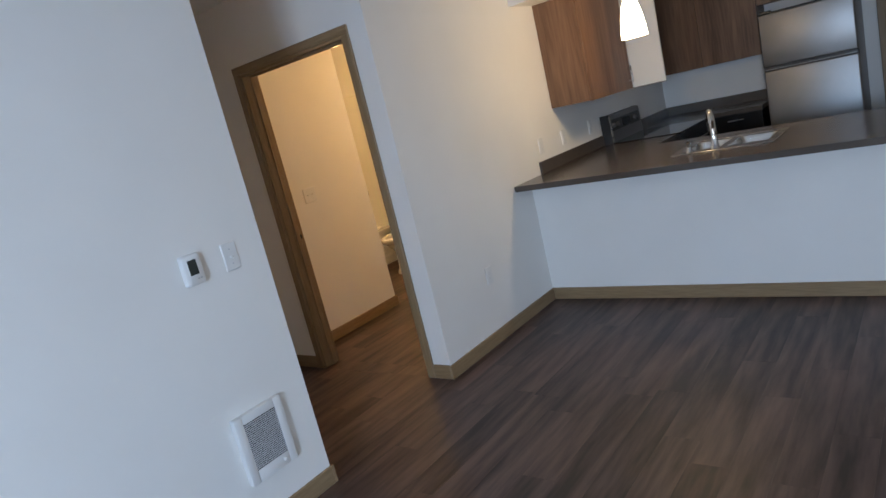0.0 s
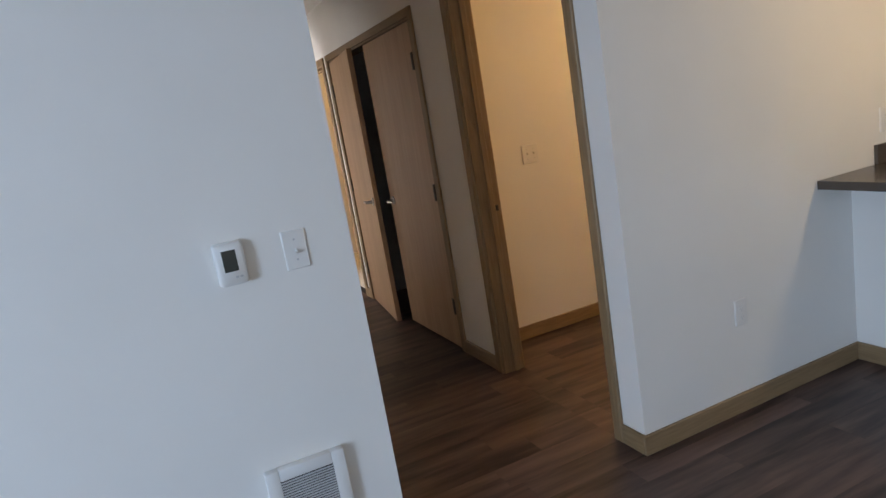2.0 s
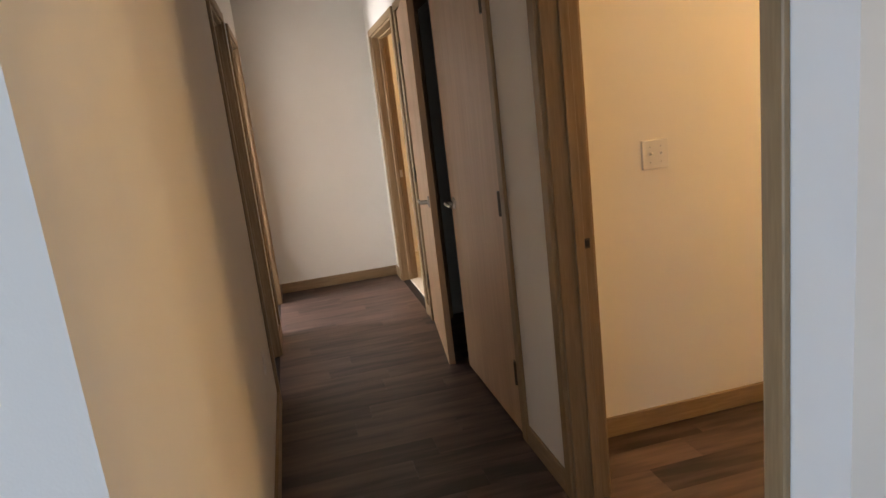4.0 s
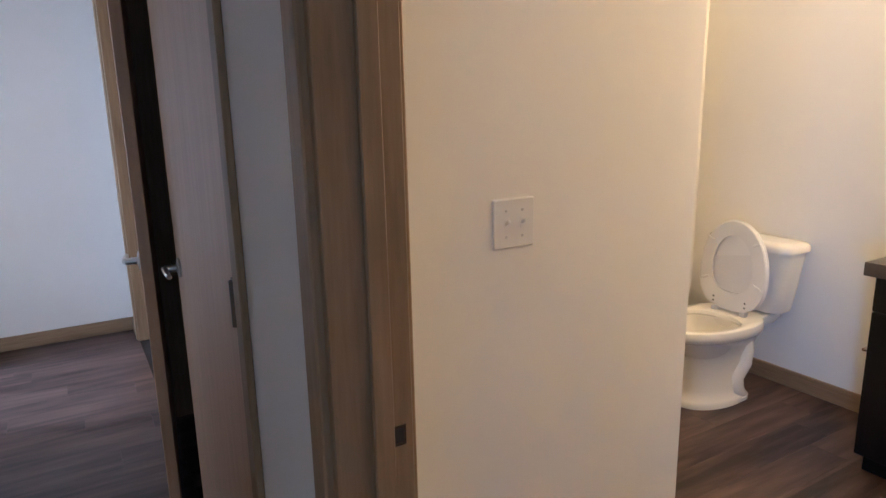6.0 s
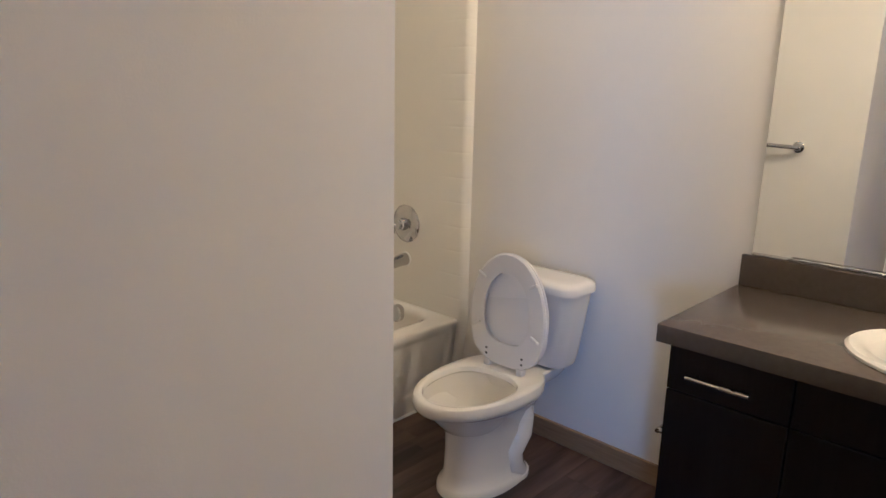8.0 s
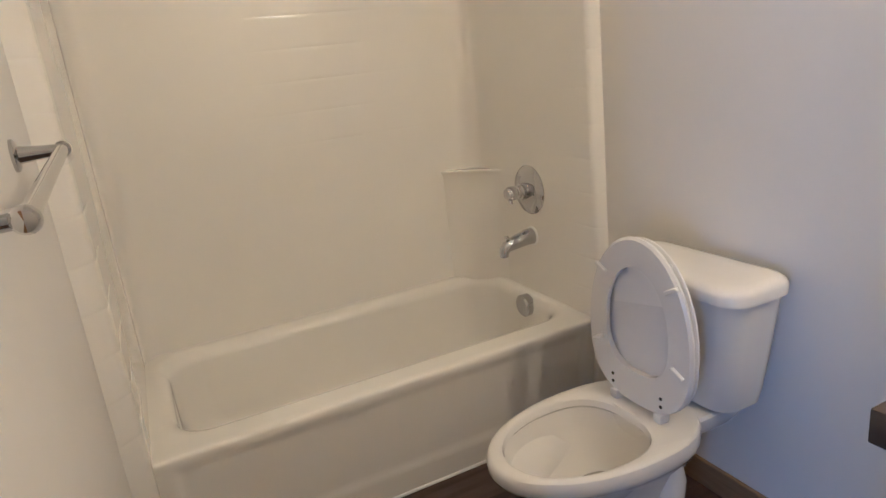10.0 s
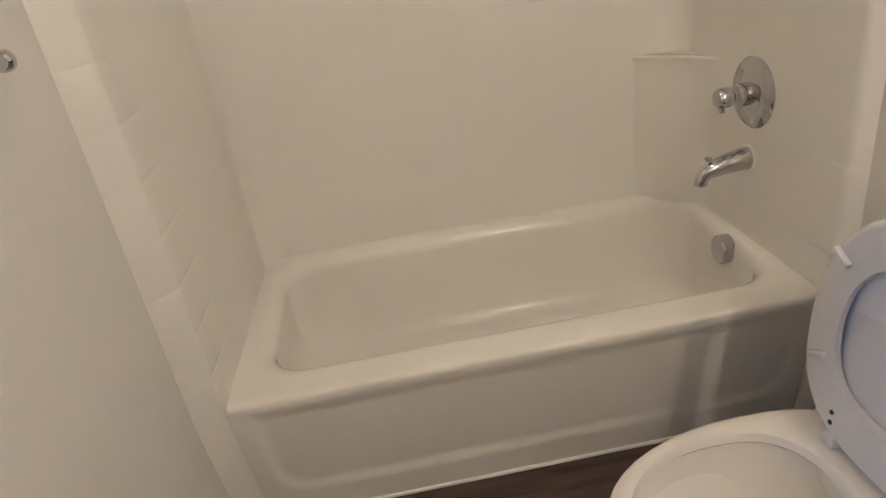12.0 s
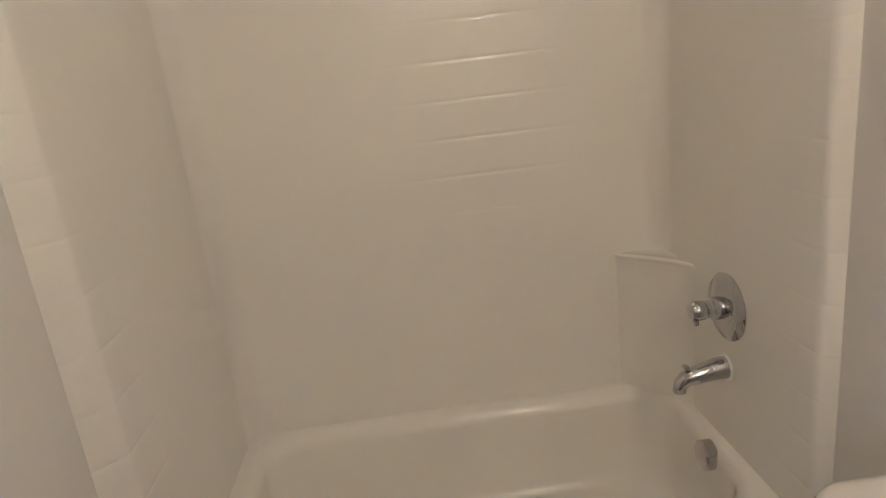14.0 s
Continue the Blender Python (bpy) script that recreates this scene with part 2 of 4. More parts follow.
# west wall with the patio door's opening
wall("wall_living_west", (-6.32, -6.2, -4.4, -3.85, 0, H), (-6.32, -6.2, -2.55, 0.065, 0, H), (-6.32, -6.2, -3.85, -2.55, 2.2, H))
wall("wall_living_south", (-6.32, -1.6, -4.52, -4.4, 0, H), (0.2, 4.52, -4.52, -4.4, 0, H), (-1.6, 0.2, -4.52, -4.4, 0, 0.75), (-1.6, 0.2, -4.52, -4.4, 2.15, H))
wall("wall_kitchen_east", (4.4, 4.52, -4.4, -2.78, 0, H), (4.4, 4.52, -1.98, 0.12, 0, H), (4.4, 4.52, -2.78, -1.98, 2.06, H))
wall("half_wall", (1.322, 1.442, -2.75, 0, 0, 0.872), label="white painted half wall under the kitchen counter")
wall("kitchen_soffit", (1.52, 4.4, -0.36, 0, 2.118, H), (4.04, 4.4, -1.95, -0.36, 2.118, H), label="white painted soffit above the kitchen cabinets")
# hall: east wall with the bathroom, closet and back-room doors; west wall with two doors
HEAD = 2.05
EAST = ((0, 0.12, 0.12, 0.179, 0, H), (0, 0.12, 0.179, 1.15, HEAD, H), (0, 0.12, 1.15, 1.645, 0, H),
     (0, 0.12, 1.645, 3.415, HEAD, H), (0, 0.12, 3.415, 3.60, 0, H), (0, 0.12, 3.60, 4.645, HEAD, H), (0, 0.12, 4.645, YE, 0, H))
WEST = ((-1.17, -1.05, 0.065, 2.548, 0, H), (-1.17, -1.05, 2.548, 3.30, HEAD, H), (-1.17, -1.05, 3.30, 3.745, 0, H),
     (-1.17, -1.05, 3.745, 4.56, HEAD, H), (-1.17, -1.05, 4.56, YE, 0, H))
for side, spans in (("east", EAST), ("west", WEST)):
    for i, span in enumerate(spans):
        wall("wall_hall_%s_%d" % (side, i + 1), span)
wall("wall_hall_end", (-1.17, 0.12, YE, YE + 0.12, 0, H))
# bathroom
wall("wall_bath_entry", (0.12, XW, YB, 1.60, 0, H))
wall("wall_bath_west", (1.09, XW, 1.60, 3.48, 0, H))
wall("wall_bath_north", (0.12, XE + 0.12, 3.48, 3.6, 0, H))
wall("wall_bath_east", (XE, XE + 0.12, 0.12, 3.48, 0, H))
# rooms behind the hall doors
wall("wall_bedroom_west", (-4.12, -4.0, 0.065, 2.6, 0, H), (-4.12, -4.0, 3.4, 3.75, 0, H), (-4.12, -4.0, 4.85, 5.6, 0, H), (-4.12, -4.0, 2.6, 3.4, 2.1, H), (-4.12, -4.0, 2.6, 3.4, 0, 0.7),
     (-4.12, -4.0, 3.75, 4.85, 2.1, H), (-4.12, -4.0, 3.75, 4.85, 0, 0.7))
wall("wall_bedroom_north", (-4.12, -1.05, 5.6, 5.72, 0, H), (-1.17, -1.05, YE + 0.12, 5.6, 0, H))
wall("wall_bedroom_partition", (-4.0, -1.17, 3.5, 3.6, 0, H), (-4.0, -1.17, 2.35, 2.45, 0, H))
wall("wall_back_room", (0.0, 3.2, 5.7, 5.82, 0, H), (3.2, 3.32, 3.6, 5.82, 0, H), (0.0, 0.12, YE + 0.12, 5.7, 0, H))


# ---- trim ----
def baseboard(name, x0, x1, y0, y1, along, height=0.087):
    structure(name, box(x0, x1, y0, y1, 0, height, 0.003, 1), M_TRIMX if along == "x" else M_TRIMY, "tan wood-look baseboard along the wall", "baseboard")


T = 0.014
baseboard("baseboard_living", -6.2, -1.05, -0.055 - T, -0.055, "x")
baseboard("baseboard_living_end", -1.05, -1.05 + T, -0.055 - T, 2.496, "y")
baseboard("baseboard_corner", -T, 1.322 - T, -T, 0, "x")
baseboard("baseboard_corner_end", -T, 0, 0, 0.128, "y")
baseboard("baseboard_half_wall", 1.322 - T, 1.322, -2.75, 0, "y")
baseboard("baseboard_hall_a", -T, 0, 1.202, 1.594, "y")
baseboard("baseboard_hall_b", -T, 0, 3.467, 3.548, "y")
baseboard("baseboard_hall_c", -T, 0, 4.697, YE, "y")
baseboard("baseboard_hall_end", -1.05, 0, YE - T, YE, "x")
baseboard("baseboard_hall_d", -1.05, -1.05 + T, 3.352, 3.693, "y")
baseboard("baseboard_hall_e", -1.05, -1.05 + T, 4.612, YE - T, "y")
baseboard("baseboard_bath_entry", 0.2, XW + T, YB - T, YB, "x")
baseboard("baseboard_bath_west", XW, XW + T, YB, 2.69, "y")
baseboard("baseboard_bath_east", XE - T, XE, 1.475, 2.70, "y")


def casing(name, x_face, sign, y0, y1, depth=0.12, stop=True, cased=True, label="tan wood-look door casing and jamb"):
    """Door frame in a wall that runs along y: casing on both faces, jambs and head lining the opening."""
    f = tagged(new(name), label, "door frame", "", "structure")
    xa, xb = (x_face, x_face + depth) if sign < 0 else (x_face - depth, x_face)
    w, t = 0.050, 0.016
    for fx in ((xa - t, xa), (xb, xb + t)) if cased else ():
        part("casing", box(fx[0], fx[1], y0 - w, y0 + 0.004, 0, HEAD - 0.004, 0.003, 1), M_TRIM, f)
        part("casing", box(fx[0], fx[1], y1 - 0.004, y1 + w, 0, HEAD - 0.004, 0.003, 1), M_TRIM, f)
        part("head_casing", box(fx[0], fx[1], y0 - w, y1 + w, HEAD - 0.004, HEAD + w - 0.004, 0.003, 1), M_TRIMY, f)
    j = 0.019
    part("jamb", box(xa - 0.003, xb + 0.003, y0, y0 + j, 0, HEAD, 0.002, 1), M_TRIM, f)
    part("jamb", box(xa - 0.003, xb + 0.003, y1 - j, y1, 0, HEAD, 0.002, 1), M_TRIM, f)
    part("head_jamb", box(xa - 0.003, xb + 0.003, y0 + j, y1 - j, HEAD - j, HEAD, 0.002, 1), M_TRIMY, f)
    if stop:
        mx = xa + 0.055 if sign < 0 else xb - 0.055
        part("door_stop", box(mx, mx + 0.032, y0 + j, y0 + j + 0.011, 0, HEAD - j, 0.002, 1), M_TRIM, f)
        part("door_stop", box(mx, mx + 0.032, y1 - j - 0.011, y1 - j, 0, HEAD - j, 0.002, 1), M_TRIM, f)
        part("door_stop", box(mx, mx + 0.032, y0 + j + 0.011, y1 - j - 0.011, HEAD - j - 0.011, HEAD - j, 0.002, 1), M_TRIMY, f)
    return f


bath_frame = casing("door_frame_bath", 0, -1, 0.179, 1.15)
part("strike_plate", box(0.086, 0.110, 1.1295, 1.1315, 0.918, 0.952, 0.0008, 1), M_HINGE, bath_frame, "aged nickel strike plate")
# no opening is cut: a dark box paints the shade inside the hole
part("strike_hole_shade", box(0.089, 0.105, 1.1287, 1.1305, 0.924, 0.946), M_SLOT, bath_frame)
casing("door_frame_closet", 0, -1, 1.645, 3.415, stop=False, label="tan wood-look closet casing and jamb")
back_frame = casing("door_frame_back_room", 0, -1, 3.60, 4.645)
part("strike_plate", box(0.074, 0.112, 4.6245, 4.6265, 0.895, 0.955), M_NICKEL, back_frame, "satin nickel strike plate")
casing("door_frame_side_room", -1.05, 1, 2.548, 3.30)
bed_frame = casing("door_frame_bedroom", -1.05, 1, 3.745, 4.56)
part("strike_plate", box(-1.112, -1.074, 4.5395, 4.5415, 0.91, 0.97), M_NICKEL, bed_frame, "satin nickel strike plate")
casing("door_frame_kitchen", 4.4, -1, -2.78, -1.98)


# ---- doors ----
def lever(parent, x, y, z, out, along):
    """A door lever: rose, neck and handle. out: side on which it stands off; along: the way its handle points."""
    h = part("lever_handle", lathe([(0.0, 0), (0.031, 0), (0.031, 0.006 * out), (0.012, 0.010 * out), (0.011, 0.045 * out), (0.0, 0.047 * out)], 20, None, (x, y, z), "x"), M_NICKEL, parent, "satin nickel lever handle", True)
    part("lever_bar", tube([(x + out * 0.045, y, z), (x + out * 0.048, y + along * 0.05, z), (x + out * 0.046, y + along * 0.105, z - 0.002)], [0.010, 0.0085, 0.0075]), M_NICKEL, h, "", True)
    return h


def flush_door(name, m, width, label, lever_out=(-1,), hinges=True):
    """A flush slab; its hinge edge lies on the local z axis, the slab runs along +y."""
    d = thing(name, label, "door", m)
    part("slab", box(-0.018, 0.018, 0.003, width, 0.012, HEAD - 0.025, 0.002, 1), M_DOOR, d, "plain wood veneer door slab")
    for out in lever_out:
        lever(d, 0.018 * out, width - 0.062, 0.935, out, -1)
    if hinges:
        for z in (0.29, 1.02, 1.80):
            hg = part("hinge", tube([(-0.024, 0.004, z - 0.05), (-0.024, 0.004, z + 0.05)], 0.0075), M_HINGE, d, "aged nickel hinge", True)
            part("hinge_leaf", box(-0.0205, -0.018, 0.002, 0.034, z - 0.05, z + 0.05), M_HINGE, hg)
    return d


# closet pair: hinged at its south and north jambs, the north leaf left ajar
flush_door("closet_door", pose(0.012, 1.666, 0, 0, 0, 0), 0.845, "light brown flush wood closet door, closed, with lever handle")
north_leaf = thing("closet_door_ajar", "light brown flush wood closet door standing ajar, black gap beside it", "door", pose(0.010, 3.394, 0, 0, 0, -6.9))
part("slab", box(-0.018, 0.018, -0.832, -0.003, 0.012, HEAD - 0.025, 0.002, 1), M_DOOR, north_leaf, "plain wood veneer door slab")
lever(north_leaf, -0.018, -0.770, 0.935, -1, 1)
for z in (0.29, 1.02, 1.80):
    part("hinge", tube([(-0.024, -0.004, z - 0.05), (-0.024, -0.004, z + 0.05)], 0.0075), M_HINGE, north_leaf, "aged nickel hinge", True)
# bathroom door, folded back against the wall inside
flush_door("bathroom_door", pose(0.165, 0.185, 0, 0, 0, -93), 0.86, "light brown flush wood door opened back against the bathroom wall", (1, -1))
# back-room door, swung into the room
flush_door("back_room_door", pose(0.15, 3.622, 0, 0, 0, -88), 0.99, "light brown flush wood door opened into the back room", (1, -1))
# side-room door, swung in against its far jamb
flush_door("side_room_door", pose(-1.135, 3.262, 0, 0, 0, 92), 0.70, "light brown flush wood door opened into the side room", (1, -1), False)
# kitchen side door, shut
flush_door("kitchen_side_door", pose(4.432, -2.757, 0), 0.754, "medium brown flush wood door, closed, past the refrigerator", (-1,))

# ---- patio door and bedroom window, the sources of daylight ----
patio = tagged(new("window_patio"), "white framed sliding glass patio door", "window", "", "structure")
for y0, y1 in ((-3.85, -3.79), (-3.23, -3.17), (-2.61, -2.55)):
    part("frame_post", box(-6.30, -6.23, y0, y1, 0.0, 2.2, 0.004, 1), M_PLASTIC, patio)
for z0, z1 in ((0.0, 0.07), (2.13, 2.2)):
    part("frame_rail", box(-6.30, -6.23, -3.79, -2.61, z0, z1, 0.004, 1), M_PLASTIC, patio)
south_window = tagged(new("window_south"), "white vinyl living-room window", "window", "", "structure")
for x0, x1 in ((-1.6, -1.55), (-0.73, -0.67), (0.15, 0.2)):
    part("frame_post", box(x0, x1, -4.50, -4.44, 0.75, 2.15, 0.004, 1), M_PLASTIC, south_window)
for z0, z1 in ((0.75, 0.80), (2.10, 2.15)):
    part("frame_rail", box(-1.55, 0.15, -4.50, -4.44, z0, z1, 0.004, 1), M_PLASTIC, south_window)
# the side room's window is unseen, assumed to go with its fill lamp
for y0, y1, room in ((3.75, 4.85, "bedroom"), (2.6, 3.4, "side_room")):
    w = tagged(new("window_" + room), "white vinyl window with a sill", "window", "", "structure")
    ym = (y0 + y1) / 2
    for ya, yb in ((y0, y0 + 0.05), (ym - 0.02, ym + 0.02), (y1 - 0.05, y1)):
        part("frame_post", box(-4.10, -4.04, ya, yb, 0.7, 2.1, 0.004, 1), M_PLASTIC, w)
    for z0, z1 in ((0.7, 0.75), (2.05, 2.1)):
        part("frame_rail", box(-4.10, -4.04, y0 + 0.05, y1 - 0.05, z0, z1, 0.004, 1), M_PLASTIC, w)
    part("sill", box(-4.06, -3.95, y0 - 0.03, y1 + 0.03, 0.68, 0.70, 0.003, 1), M_PLASTIC, w)


# ---- wall plates, thermostat, heater, detectors ----
def on_wall(face, x, y, z):
    """Local frame of a thing on a wall: local -y points out of the wall."""
    return pose(x, y, z, 0, 0, {"s": 0, "n": 180, "w": -90, "e": 90}[face])


def plate_mesh(w, h, d=0.006):
    return loft([plan_xz(w, h, 0.0, 0.004), plan_xz(w, h, -d * 0.45, 0.005), plan_xz(w - 0.006, h - 0.006, -d, 0.004)], True, True)


def plan_xz(w, h, y, r, k=3):
    return [(p[0], y, p[1]) for p in plan_ring(-w / 2, w / 2, -h / 2, h / 2, 0, r, k)]


def screws(parent, xs, zs):
    # white-painted screws, their shade put into the colour as grey
    for x in xs:
        for z in zs:
            part("screw", lathe([(0, -0.0055), (0.0035, -0.0055), (0.003, -0.0072), (0, -0.0072)], 10, None, (x, 0, z), "y"), M_GRILLE_SHADE, parent)


def switch_plate(name, m, gangs, up, label):
    t = thing(name, label, "light switch", m)
    w = 0.070 + 0.046 * (gangs - 1)
    part("plate", plate_mesh(w, 0.115), M_PLASTIC, t, "", True)
    for g in range(gangs):
        x = (g - (gangs - 1) / 2) * 0.046
        part("slot", box(x - 0.0055, x + 0.0055, -0.0066, -0.004, -0.0125, 0.0125), M_PLASTIC, t, "toggle opening")
        b = box(-0.0036, 0.0036, -0.016, 0, -0.0042, 0.0042, 0.0012, 2)
        bmesh.ops.rotate(b, verts=b.verts, cent=(0, 0, 0), matrix=Matrix.Rotation(radians(-28 if up[g] else 28), 3, "X"))
        bmesh.ops.translate(b, verts=b.verts, vec=(x, -0.005, 0))
        part("toggle", b, M_PLASTIC, t, "", True)
        screws(t, (x,), (0.030, -0.030))
    return t


def outlet(m, label):
    t = thing("wall_outlet", label, "outlet", m)
    part("plate", plate_mesh(0.070, 0.115), M_PLASTIC, t, "", True)
    part("socket_face", loft([plan_xz(0.034, 0.068, -0.004, 0.004), plan_xz(0.033, 0.067, -0.0075, 0.004)], False, True), M_PLASTIC, t)
    for z in (0.019, -0.019):
        for x in (-0.006, 0.006):
            part("slit", box(x - 0.001, x + 0.001, -0.0079, -0.006, z - 0.004, z + 0.004), M_GRILLE_SHADE, t)
        part("ground_hole", box(-0.002, 0.002, -0.0079, -0.006, z - 0.012, z - 0.008), M_GRILLE_SHADE, t)
    return t


switch_plate("light_switch", on_wall("s", -1.218, -0.055, 1.162), 1, (0,), "white single toggle switch plate on the living-room wall")
switch_plate("double_switch", on_wall("s", 0.588, YB, 1.149), 2, (1, 1), "white two-gang toggle switch plate inside the bathroom")
outlet(on_wall("s", 0.573, 0, 0.447), "white outlet plate low on the living-room wall")
outlet(on_wall("e", -1.05, 2.07, 0.42), "white outlet plate low on the hall wall")
for x in (1.575, 1.95, 2.456):
    outlet(on_wall("s", x, 0, 1.11), "white outlet plate above the kitchen backsplash")

thermo = thing("thermostat", "white thermostat with a small grey display on the wall", "thermostat", on_wall("s", -1.402, -0.055, 1.166))
part("body", loft([plan_xz(0.082, 0.122, 0, 0.008), plan_xz(0.082, 0.122, -0.012, 0.012), plan_xz(0.078, 0.118, -0.024, 0.014), plan_xz(0.068, 0.108, -0.028, 0.012)]), M_PLASTIC, thermo, "", True)
part("display", box(-0.021, 0.017, -0.0292, -0.027, -0.020, 0.040, 0.001, 1), M_LCD, thermo, "dark grey display")
for x in (0.008, 0.020):
    part("button", box(x - 0.004, x + 0.004, -0.0300, -0.027, -0.040, -0.034, 0.001, 1), M_GRILLE_SHADE, thermo)

heater = thing("wall_heater", "white recessed electric wall heater with a louvred grille", "heater", on_wall("s", -1.330, -0.055, 0.388))
W2, H2 = 0.120, 0.149
part("back_box", box(-W2 + 0.038, W2 - 0.038, -0.026, -0.012, -H2 + 0.051, H2 - 0.036), M_SLOT, heater)
for nm, a in (("frame_side", (-W2, -W2 + 0.040, -0.030, 0, -H2, H2)), ("frame_side", (W2 - 0.040, W2, -0.030, 0, -H2, H2)),
              ("frame_top", (-W2 + 0.040, W2 - 0.040, -0.030, 0, H2 - 0.038, H2)), ("frame_bottom", (-W2 + 0.040, W2 - 0.040, -0.030, 0, -H2, -H2 + 0.054))):
    part(nm, box(*a, 0.004, 2), M_PLASTIC, heater, "", True)
for k in range(24):
    z = -H2 + 0.058 + k * 0.0084
    part("louvre", box(-W2 + 0.039, W2 - 0.039, -0.0285, -0.018, z, z + 0.0050, 0.0008, 1), M_GRILLE_SHADE, heater)
part("knob", lathe([(0.0, -0.03), (0.009, -0.03), (0.008, -0.040), (0, -0.041)], 16, None, (0.055, 0, -H2 + 0.028), "y"), M_PLASTIC, heater, "", True)

for x, y in ((-0.52, 4.12), (-0.375, 4.65)):
    det = thing("smoke_detector", "round white smoke detector on the hall ceiling", "detector", pose(x, y, H), "hall ceiling detectors")
    part("base", lathe([(0, 0), (0.07, 0), (0.07, -0.012), (0, -0.012)], 32), M_PLASTIC, det, "", True)
    part("cover", lathe([(0.064, -0.012), (0.062, -0.028), (0.048, -0.040), (0.02, -0.043), (0, -0.043)], 32), M_PLASTIC, det, "", True)

# ---- bathtub and surround ----
TX0, TX1, TY0, TY1, RIM = 1.266, 2.680, 2.705, 3.452, 0.412
tub = thing("bathtub", "cream acrylic alcove bathtub with a skirted front", "bathtub")
rings = [plan_ring(TX0, TX1, TY0 + 0.0305, TY1, z, 0.004, 8) for z in (RIM - 0.012, RIM)]
ROLL = 0.045
for i in range(7):
    a = radians(15 * i)
    g = ROLL * math.sin(a)
    rings.append(plan_ring(1.300 + g, 2.662 - g * 0.6, 2.790 + g, 3.436 - g, RIM - ROLL * (1 - math.cos(a)), 0.12, 8))
for i in range(1, 10):
    a = radians(10 * i)
    e, down = 1 - max(0.0, math.cos(a)) ** 0.62, math.sin(a) ** 0.62
    rings.append(plan_ring(1.345 + 0.16 * e, 2.635 - 0.10 * e, 2.835 + 0.075 * e, 3.391 - 0.07 * e, RIM - ROLL - 0.277 * down, 0.12 + 0.02 * e, 8))
rings.append(plan_ring(1.60, 2.44, 2.98, 3.25, 0.087, 0.10, 8))
part("basin", loft(rings, False, True), M_ACRYLIC, tub, "", True)
def apron_point(x, z):
    """The skirt leans in towards the floor and has a recessed, round-cornered panel."""
    lean = 2.706 + 0.054 * (RIM - z) / RIM
    e = min(x - TX0 - 0.045, TX1 - 0.045 - x, z - 0.095, 0.375 - z)
    dx, dz = max(0.0, 0.09 - min(x - TX0 - 0.045, TX1 - 0.045 - x)), max(0.0, 0.09 - (z - 0.095))
    if dx > 0 and dz > 0:
        e = min(e, 0.09 - math.hypot(dx, dz))
    f = max(0.0, min(1.0, (e + 0.008) / 0.030))
    return lean + 0.0075 * f * f * (3 - 2 * f)


b = bmesh.new()
xs = [TX0 + 0.16 * i / 20 for i in range(20)] + [TX0 + 0.16 + (TX1 - TX0 - 0.32) * i / 14 for i in range(15)] + [TX1 - 0.16 + 0.16 * i / 20 for i in range(1, 21)]
zs = [0.385 - 0.385 * i / 34 for i in range(35)]
lip = [(2.7355, RIM), (2.719, RIM - 0.0003), (2.713, RIM - 0.0020), (2.7092, RIM - 0.0055), (2.7072, RIM - 0.012)]
grid = [[b.verts.new((x, y, z)) for y, z in lip] + [b.verts.new((x, apron_point(x, z), z)) for z in zs] for x in xs]
for p, q in zip(grid, grid[1:]):
    for i in range(len(p) - 1):
        b.faces.new((p[i], p[i + 1], q[i + 1], q[i]))
part("apron", b, M_ACRYLIC, tub, "", True)
part("caulk_bead", tube([(TX0, 2.757, 0.002), (TX1, 2.757, 0.002)], 0.006, 8), M_CAULK, tub, "white caulk along the floor", True)
part("overflow_plate", lathe([(0, 0.02), (0.043, 0.02), (0.043, -0.008), (0.037, -0.014), (0, -0.016)], 28, None, (2.622, 3.064, 0.368), "x"), M_CHROME, tub, "round chrome overflow plate", True)
part("drain", lathe([(0, 0), (0.034, 0), (0.030, 0.004), (0, 0.005)], 24, None, (2.36, 3.10, 0.088)), M_CHROME, tub, "chrome drain", True)


def fillet_path():
    """Plan line of the three-sided surround, each point with its outward normal and groove depth."""
    pts = []

    def arc(cx, cy, r, a0, a1, k, deep):
        for i in range(k + 1):
            a = radians(a0 + (a1 - a0) * i / k)
            pts.append((cx + r * math.cos(a), cy + r * math.sin(a), deep))

    def line(x0, y0, x1, y1, k, deep):
        for i in range(1, k):
            f = i / k
            pts.append((x0 + (x1 - x0) * f, y0 + (y1 - y0) * f, deep(f)))

    pts.append((1.2114, 2.655, 0.5))
    pts.append((1.228, 2.668, 0.9))
    pts.append((1.2505, 2.686, 1.0))
    pts.append((1.263, 2.699, 1.0))
    pts.append((1.266, 2.712, 1.0))
    line(1.266, 2.712, 1.278, 3.382, 14, lambda f: max(0.0, 1 - f * 3.4))
    arc(1.348, 3.382, 0.07, 180, 90, 8, 0.0)
    line(1.348, 3.452, 2.605, 3.452, 24, lambda f: max(0.0, 1 - abs(f - 0.63) * 3.6))
    arc(2.605, 3.382, 0.07, 90, 0, 8, 0.0)
    line(2.675, 3.382, 2.682, 2.712, 14, lambda f: max(0.0, 1 - (1 - f) * 5.5))
    pts.append((2.682, 2.712, 1.0))
    pts.append((2.685, 2.699, 1.0))
    pts.append((2.693, 2.689, 1.0))
    pts.append((2.7205, 2.678, 0.5))
    return pts


